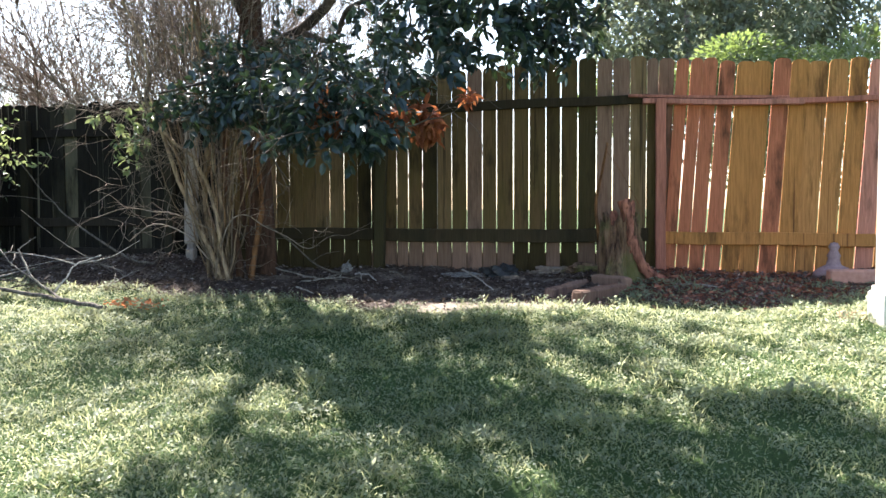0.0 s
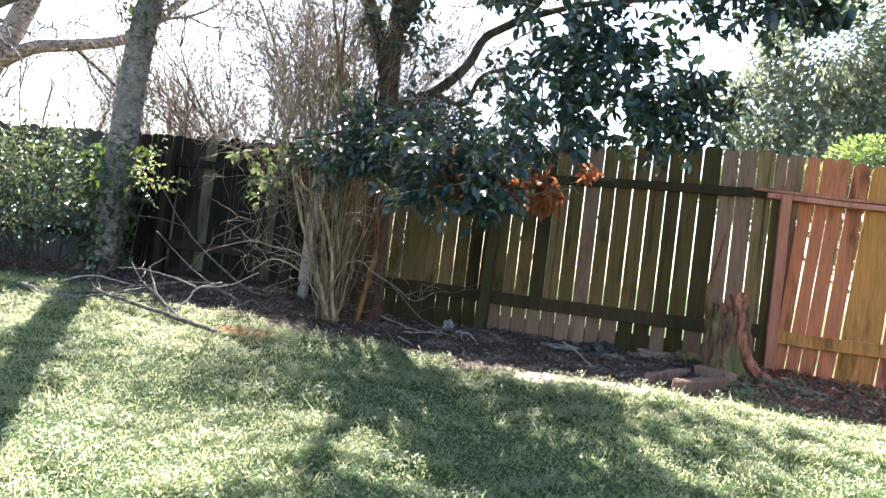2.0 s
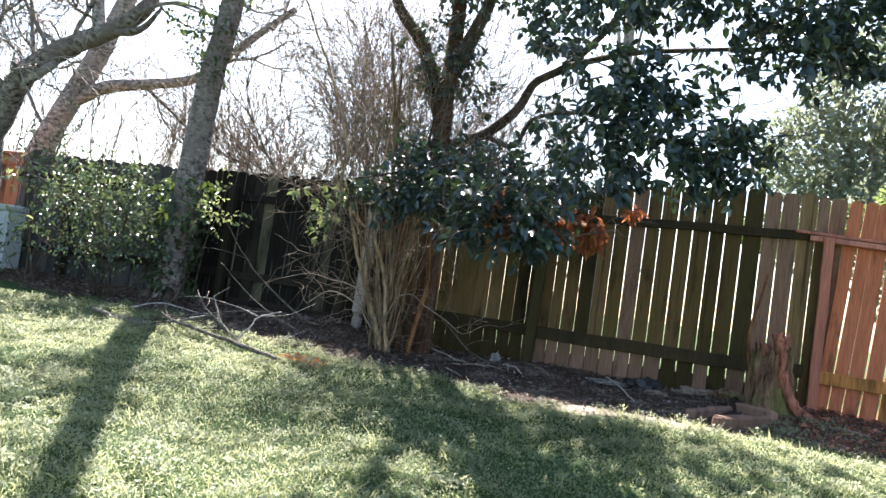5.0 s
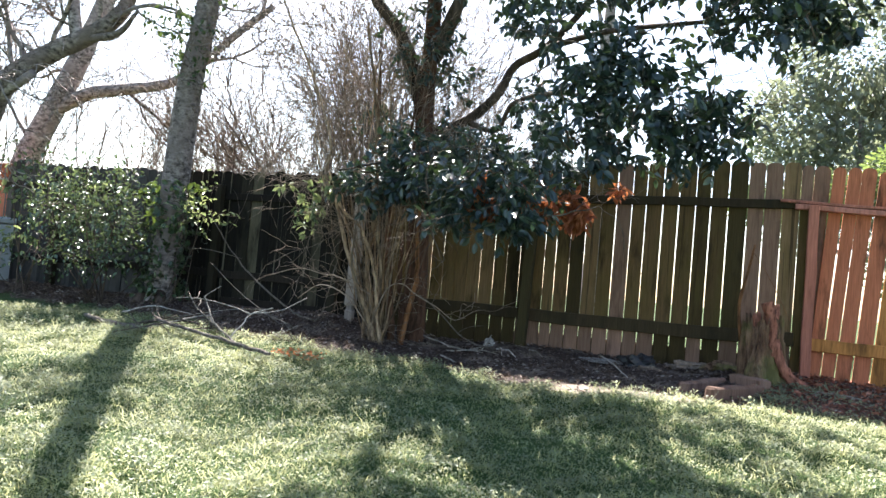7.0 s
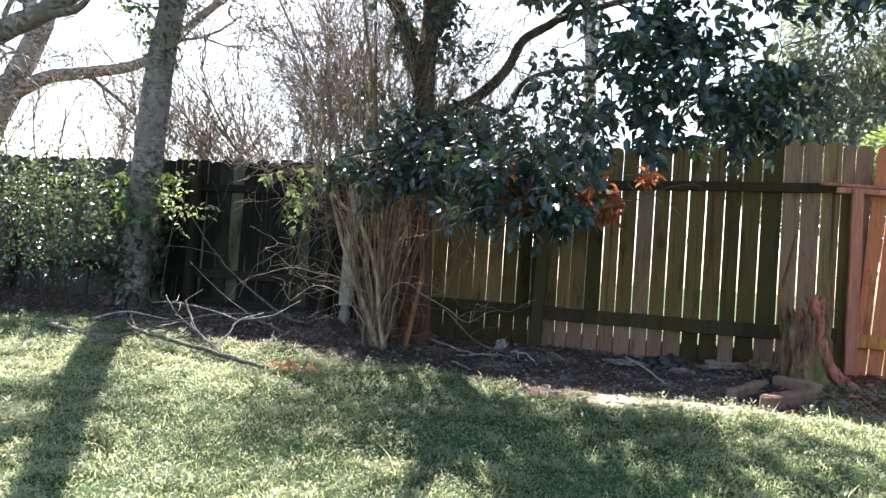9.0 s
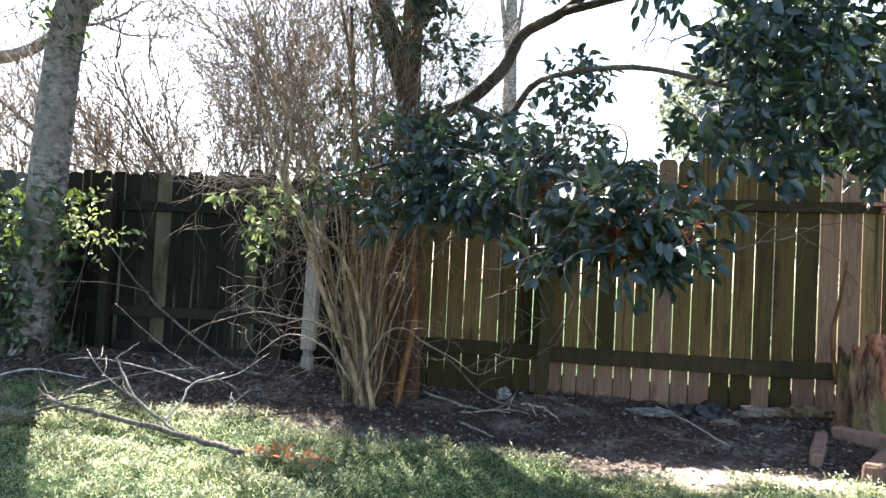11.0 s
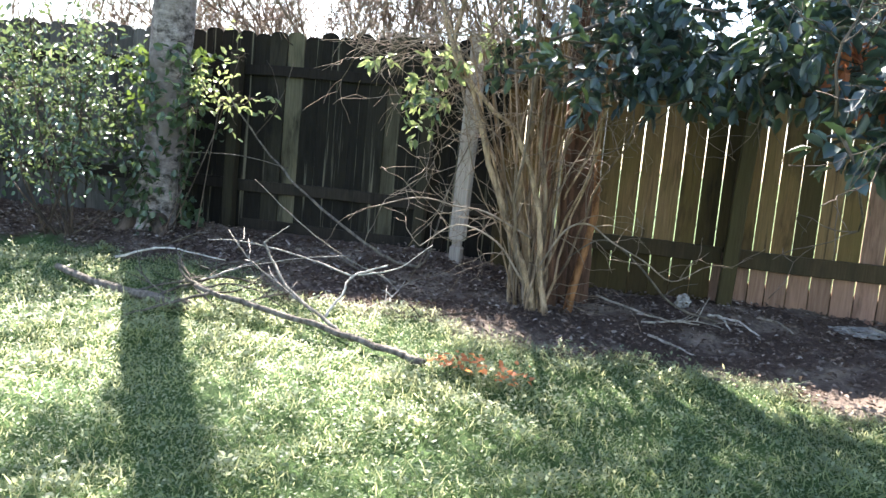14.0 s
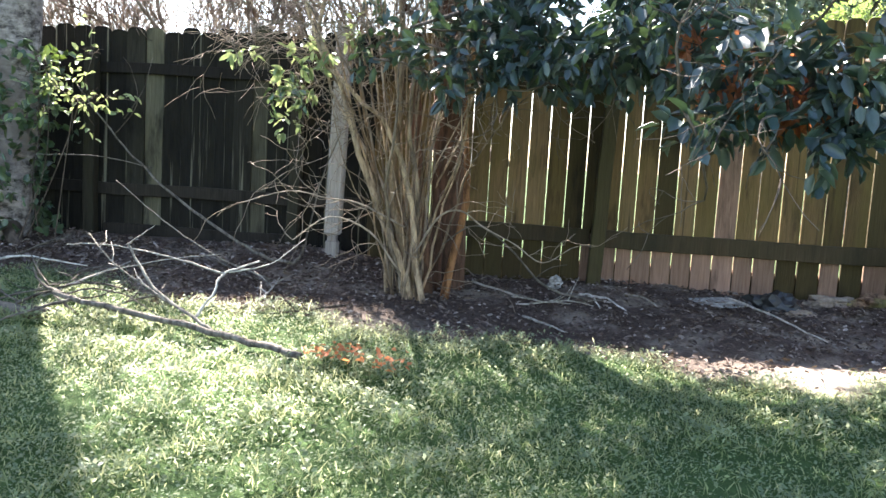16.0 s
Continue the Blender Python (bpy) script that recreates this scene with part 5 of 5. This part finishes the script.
branch("fallen_branch", "thin bleached twig reaching over the leaf litter", [
    ([(-3.2, 7.8, 0.05), (-3.55, 7.85, 0.2), (-3.85, 7.9, 0.38), (-4.15, 7.95, 0.6)], 0.0058, 0.0022),
    ([(-3.5, 7.85, 0.2), (-3.8, 7.7, 0.2), (-4.2, 7.6, 0.12)], 0.0036, 0.0022),
], BARK_BLEACHED)
def dead_twig(x, y, way, length, seed, material=BARK_DEAD):
    """A small branching twig that lies on the ground."""
    random.seed(seed)
    z = gz(x, y)
    t = thing("fallen_twig", (x, y, z), "dry forked twig lying on the leaf litter", "twig", "fallen twigs")
    tb = Tubes()
    pts, q, d = [Vector((0, 0, 0.015))], Vector((0, 0, 0.015)), Vector((way[0], way[1], 0.18)).normalized()
    for k in range(6):
        d = (d + rand_dir() * 0.22 - Vector((0, 0, 0.03))).normalized()
        q = q + d * length / 6
        q.z = max(q.z, 0.012 + gz(x + q.x, y + q.y) - z)
        pts.append(q.copy())
    tb.add(pts, taper(7, 0.008, 0.003), 6, 0.1)
    tb.make("limb", material, t)
    for k in (2, 3, 4, 5):
        tb = Tubes()
        e = (d + rand_dir() * 0.9)
        e.z = abs(e.z) * 0.5
        e.normalize()
        m = pts[k] + e * length * 0.16 + Vector((0, 0, 0.01))
        tb.add([pts[k], m, m + (e + rand_dir() * 0.4).normalized() * length * 0.14 + Vector((0, 0, 0.02))], [0.0045, 0.003, 0.0016], 5)
        tb.make("twig", material, t)


for k, (x, y, wx, wy, n, m) in enumerate(((-4.1, 7.15, -0.6, 0.6, 0.7, BARK_DEAD), (-4.0, 7.1, 0.5, 0.7, 0.6, BARK_DEAD), (-4.2, 7.2, -0.9, 0.2, 0.55, BARK_DEAD), (-3.6, 7.3, -0.8, 0.5, 0.8, BARK_BLEACHED), (-3.3, 7.35, 0.4, 0.6, 0.5, BARK_BLEACHED), (-3.9, 7.6, -0.9, 0.1, 0.7, BARK_DEAD), (-3.2, 7.9, -0.7, 0.6, 0.6, BARK_DEAD), (-4.4, 7.9, 0.7, 0.5, 0.6, BARK_DEAD), (-4.7, 7.35, 0.9, -0.1, 0.5, BARK_DEAD), (-2.7, 7.4, -0.8, -0.3, 0.5, BARK_DEAD), (-1.7, 7.75, 0.8, 0.1, 0.5, BARK_BLEACHED), (-4.9, 8.3, 0.7, -0.5, 0.5, BARK_DEAD))):
    dead_twig(x, y, (wx, wy), n, 400 + k, m)
random.seed(78)
for a, b, c in (((-0.31, 7.86, 0.07), (-0.2, 7.4, 0.05), (-0.12, 6.98, 0.03)), ((-1.95, 7.95, 0.08), (-1.6, 7.75, 0.05), (-1.35, 7.75, 0.03)), ((-1.2, 7.9, 0.03), (-1.12, 7.75, 0.06), (-1.05, 7.6, 0.03)), ((-0.95, 7.95, 0.03), (-0.88, 7.8, 0.06), (-0.82, 7.7, 0.03)), ((-1.7, 7.5, 0.02), (-1.6, 7.3, 0.03), (-1.52, 7.15, 0.02)), ((-1.25, 7.95, 0.02), (-1.2, 7.85, 0.05), (-1.18, 7.7, 0.02)), ((-5.0, 7.9, 0.03), (-4.7, 7.95, 0.1), (-4.3, 7.9, 0.08)), ((-4.4, 7.5, 0.02), (-4.2, 7.75, 0.08), (-4.1, 8.1, 0.06)), ((1.35, 7.15, 0.02), (1.5, 7.0, 0.03), (1.65, 6.85, 0.02))):
    branch("stick", "short bleached stick on the leaf litter", [([a, b, c], 0.0085, 0.0045)], BARK_BLEACHED, "stick", 6)
branch("fallen_branch", "arching bare twig beside the evergreen's trunk", [
    ([(-1.25, 7.75, 0.05), (-1.55, 7.7, 0.16), (-1.8, 7.62, 0.4), (-2.0, 7.6, 0.5), (-2.2, 7.6, 0.36)], 0.0086, 0.0029),
    ([(-1.6, 7.7, 0.2), (-1.5, 7.75, 0.25), (-1.38, 7.8, 0.26)], 0.0036, 0.0022),
], BARK_DEAD)


# ---- debris on the bed ----
def rubble(x, y, size, label, material, seed, name="rock"):
    bm = bmesh.new()
    bmesh.ops.create_icosphere(bm, subdivisions=3, radius=1)
    for v in bm.verts:
        n = noise.noise(v.co * 1.3 + Vector((seed * 3.1, 0, 0))) * 0.55 + noise.noise(v.co * 3.3 + Vector((0, seed, 0))) * 0.4 + noise.noise(v.co * 7.1 + Vector((0, 0, seed))) * 0.2
        v.co = v.co * (1 + n)
        v.co = Vector((v.co.x * size[0], v.co.y * size[1], v.co.z * size[2]))
    me = bpy.data.meshes.new(name)
    bm.to_mesh(me)
    bm.free()
    ob = link(name, me, material)
    ob.matrix_basis = pose(x, y, gz(x, y) + size[2] * 0.35)
    tagged(ob, label, name.replace("_", " "))


rubble(0.04, 7.86, (0.15, 0.1, 0.085), "crumpled black plastic bag half buried in the bed", BLACK, 1, "plastic_bag")
rubble(-0.27, 7.98, (0.2, 0.13, 0.018), "flat smear of whitish ash and debris on the bed", ASH, 2, "debris")
rubble(0.5, 7.98, (0.18, 0.07, 0.05), "pale chunk of rotten wood by the fence", ROCK, 3, "wood_chunk")
rubble(0.12, 7.66, (0.09, 0.05, 0.03), "flat pale stone on the soil", ROCK, 4)
rubble(0.78, 7.9, (0.16, 0.09, 0.06), "dark broken wood chunk by the stump", BARK_STUMP, 5, "wood_chunk")
rubble(-1.35, 8.2, (0.05, 0.03, 0.05), "small white scrap on the leaf litter", ASH, 6, "paper_scrap")


# ---- ground cover ----
def scatter(rs, n, x0, x1, y0, y1, lo, hi):
    """Places between lo and hi metres past the lawn's edge."""
    x, y = rs.uniform(x0, x1, n), rs.uniform(y0, y1, n)
    d = (FA + FB * x - y) * 0.98 - lawn_edge(x)
    keep = (d > lo + rs.normal(size=n) * 0.07) & (d < hi)
    return x[keep], y[keep]


def ground_cover(name, n, area, lo, hi, length, width, upright, material, seed, label, lift=0.0, lumps=0.0):
    rs = np.random.RandomState(seed)
    x, y = scatter(rs, n, *area, lo, hi)
    if lumps:
        f = np.sin(x * 3.7 + np.sin(y * 2.9)) * np.sin(y * 4.3 + np.sin(x * 3.1)) + 0.5 * np.sin(x * 11 + 2) * np.sin(y * 9.7)
        keep = rs.uniform(-1.2, 1.2, len(x)) < f + lumps
        x, y = x[keep], y[keep]
    m = len(x)
    tuft = np.clip(np.sin(x * 7.3 + 2 * np.sin(y * 5.1)) * np.sin(y * 8.1 + 2 * np.sin(x * 4.7)) + 0.6 * np.sin(x * 23 + 3 * np.sin(y * 9)) * np.sin(y * 21 + 3 * np.sin(x * 11)), 0, 1.3)
    at = np.stack([x, y, ground_z(x, y) + lift * rs.uniform(0, 1, m) ** 0.6 * (0.4 + 1.7 * tuft)], 1)
    way = rs.normal(size=(m, 3))
    way[:, 2] = np.abs(way[:, 2]) * 0.4 + upright
    up = rs.normal(size=(m, 3)) * 0.4
    up[:, 2] += 1
    size = rs.uniform(0.5, 1.2, m)
    way /= np.linalg.norm(way, axis=1, keepdims=True)
    side = np.cross(way, up)
    side /= np.linalg.norm(side, axis=1, keepdims=True) + 1e-9
    L, W = (length * size * (0.7 + 0.9 * tuft))[:, None], (width * size)[:, None]
    nrm = np.cross(side, way)
    v = np.stack([at, at + way * L * 0.5 + side * W * 0.5, at + way * L - nrm * L * 0.2, at + way * L * 0.5 - side * W * 0.5], 1).reshape(-1, 3)
    q = np.arange(m * 4).reshape(-1, 4)
    return tagged(link(name, quads_mesh(name, v, q), material), label, "grass" if "grass" in name else "plants", kind="stuff")


NEAR = (-9, 5, 2.4, 8.2)
ground_cover("lawn_grass", 380000, NEAR, 0.0, 6, 0.05, 0.005, 0.9, GRASS, 301, "short green lawn grass, sunlit and shaded", 0.012, lumps=0.6)
ground_cover("clover", 430000, NEAR, -0.05, 6, 0.017, 0.014, 0.3, CLOVER, 302, "low clover growing through the lawn", 0.035, lumps=0.9)
ground_cover("tall_grass", 14000, (-5.5, 3, 3.0, 7.4), -0.1, 5, 0.1, 0.007, 1.3, GRASS, 307, "scattered taller tufts of grass", 0.0, lumps=-0.85)
ground_cover("weeds", 26000, (0.85, 4.0, 5.2, 7.7), -1.1, 0.1, 0.028, 0.016, 0.5, CLOVER, 309, "sparse low green weeds on the reddish soil", 0.02, lumps=-0.1)
ground_cover("lawn_grass", 60000, (-20, 12, -12, 2.5), 0.0, 60, 0.09, 0.014, 1.0, GRASS, 303, "short green lawn grass, sunlit and shaded")


def litter():
    rs = np.random.RandomState(305)
    n = 110000
    x, y = rs.uniform(-9, 4.5, n), rs.uniform(5.5, 10.2, n)
    d = (FA + FB * x - y) * 0.98
    thick = np.interp(x, [-9, -3.2, -1.7, -1.2, 1, 4], [1, 1, 0.35, 0.5, 0.6, 0.8])
    bare = np.exp(-(((x + 0.15) / 0.6) ** 2 + ((d - 1.9) / 0.25) ** 2))
    keep = (d > 0.02) & (d < lawn_edge(x) + rs.normal(size=n) * 0.1) & (rs.uniform(size=n) < thick) & (rs.uniform(size=n) > bare * 1.3)
    x, y = x[keep], y[keep]
    m = len(x)
    at = np.stack([x, y, ground_z(x, y) + rs.uniform(0.004, 0.025, m)], 1)
    way = rs.normal(size=(m, 3)) * (1, 1, 0.25)
    up = rs.normal(size=(m, 3)) * 0.5 + (0, 0, 1)
    s = rs.uniform(0.4, 1.1, m)
    v, q = leaves(at, way, up, 0.04 * s, 0.017 * s, 0.3, 0.2)
    tagged(link("leaf_litter", quads_mesh("leaf_litter", v, q), LITTER), "dry brown leaf litter over the soil bed", "leaves", kind="stuff")


litter()


def mulch():
    rs = np.random.RandomState(315)
    n = 5200
    x, y = rs.uniform(0.9, 4.4, n), rs.uniform(5.6, 8.2, n)
    d = (FA + FB * x - y) * 0.98
    keep = (d > 0.03) & (d < 1.2 + rs.normal(size=n) * 0.3) & (rs.uniform(size=n) < np.interp(x, [0.9, 1.6, 3], [1, 0.9, 0.5]))
    x, y = x[keep], y[keep]
    m = len(x)
    at = np.stack([x, y, ground_z(x, y) + rs.uniform(0.004, 0.03, m)], 1)
    s = rs.uniform(0.4, 1.2, m)
    v, q = leaves(at, rs.normal(size=(m, 3)) * (1, 1, 0.3), rs.normal(size=(m, 3)) * 0.5 + (0, 0, 1), 0.06 * s, 0.025 * s, 0.3, 0.2)
    tagged(link("bark_mulch", quads_mesh("bark_mulch", v, q), MULCH), "reddish bark mulch and fallen leaves by the stump", "mulch", kind="stuff")


mulch()


def orange_patch():
    rs = np.random.RandomState(306)
    c = rs.choice(2, 90, p=(0.6, 0.4))
    x = np.array([-2.76, -2.55])[c] + rs.normal(size=90) * 0.07
    y = np.array([6.5, 6.34])[c] + rs.normal(size=90) * 0.05
    at = np.stack([x, y, ground_z(x, y) + rs.uniform(0.05, 0.085, 90)], 1)
    v, q = leaves(at, rs.normal(size=(90, 3)) * (1, 1, 0.3), rs.normal(size=(90, 3)) * 0.4 + (0, 0, 1), rs.uniform(0.02, 0.045, 90), rs.uniform(0.012, 0.025, 90))
    tagged(link("fallen_leaves", quads_mesh("fallen_leaves", v, q), LEAF_BITS), "patch of crumbled orange dead leaves on the lawn", "leaves", kind="stuff")


orange_patch()
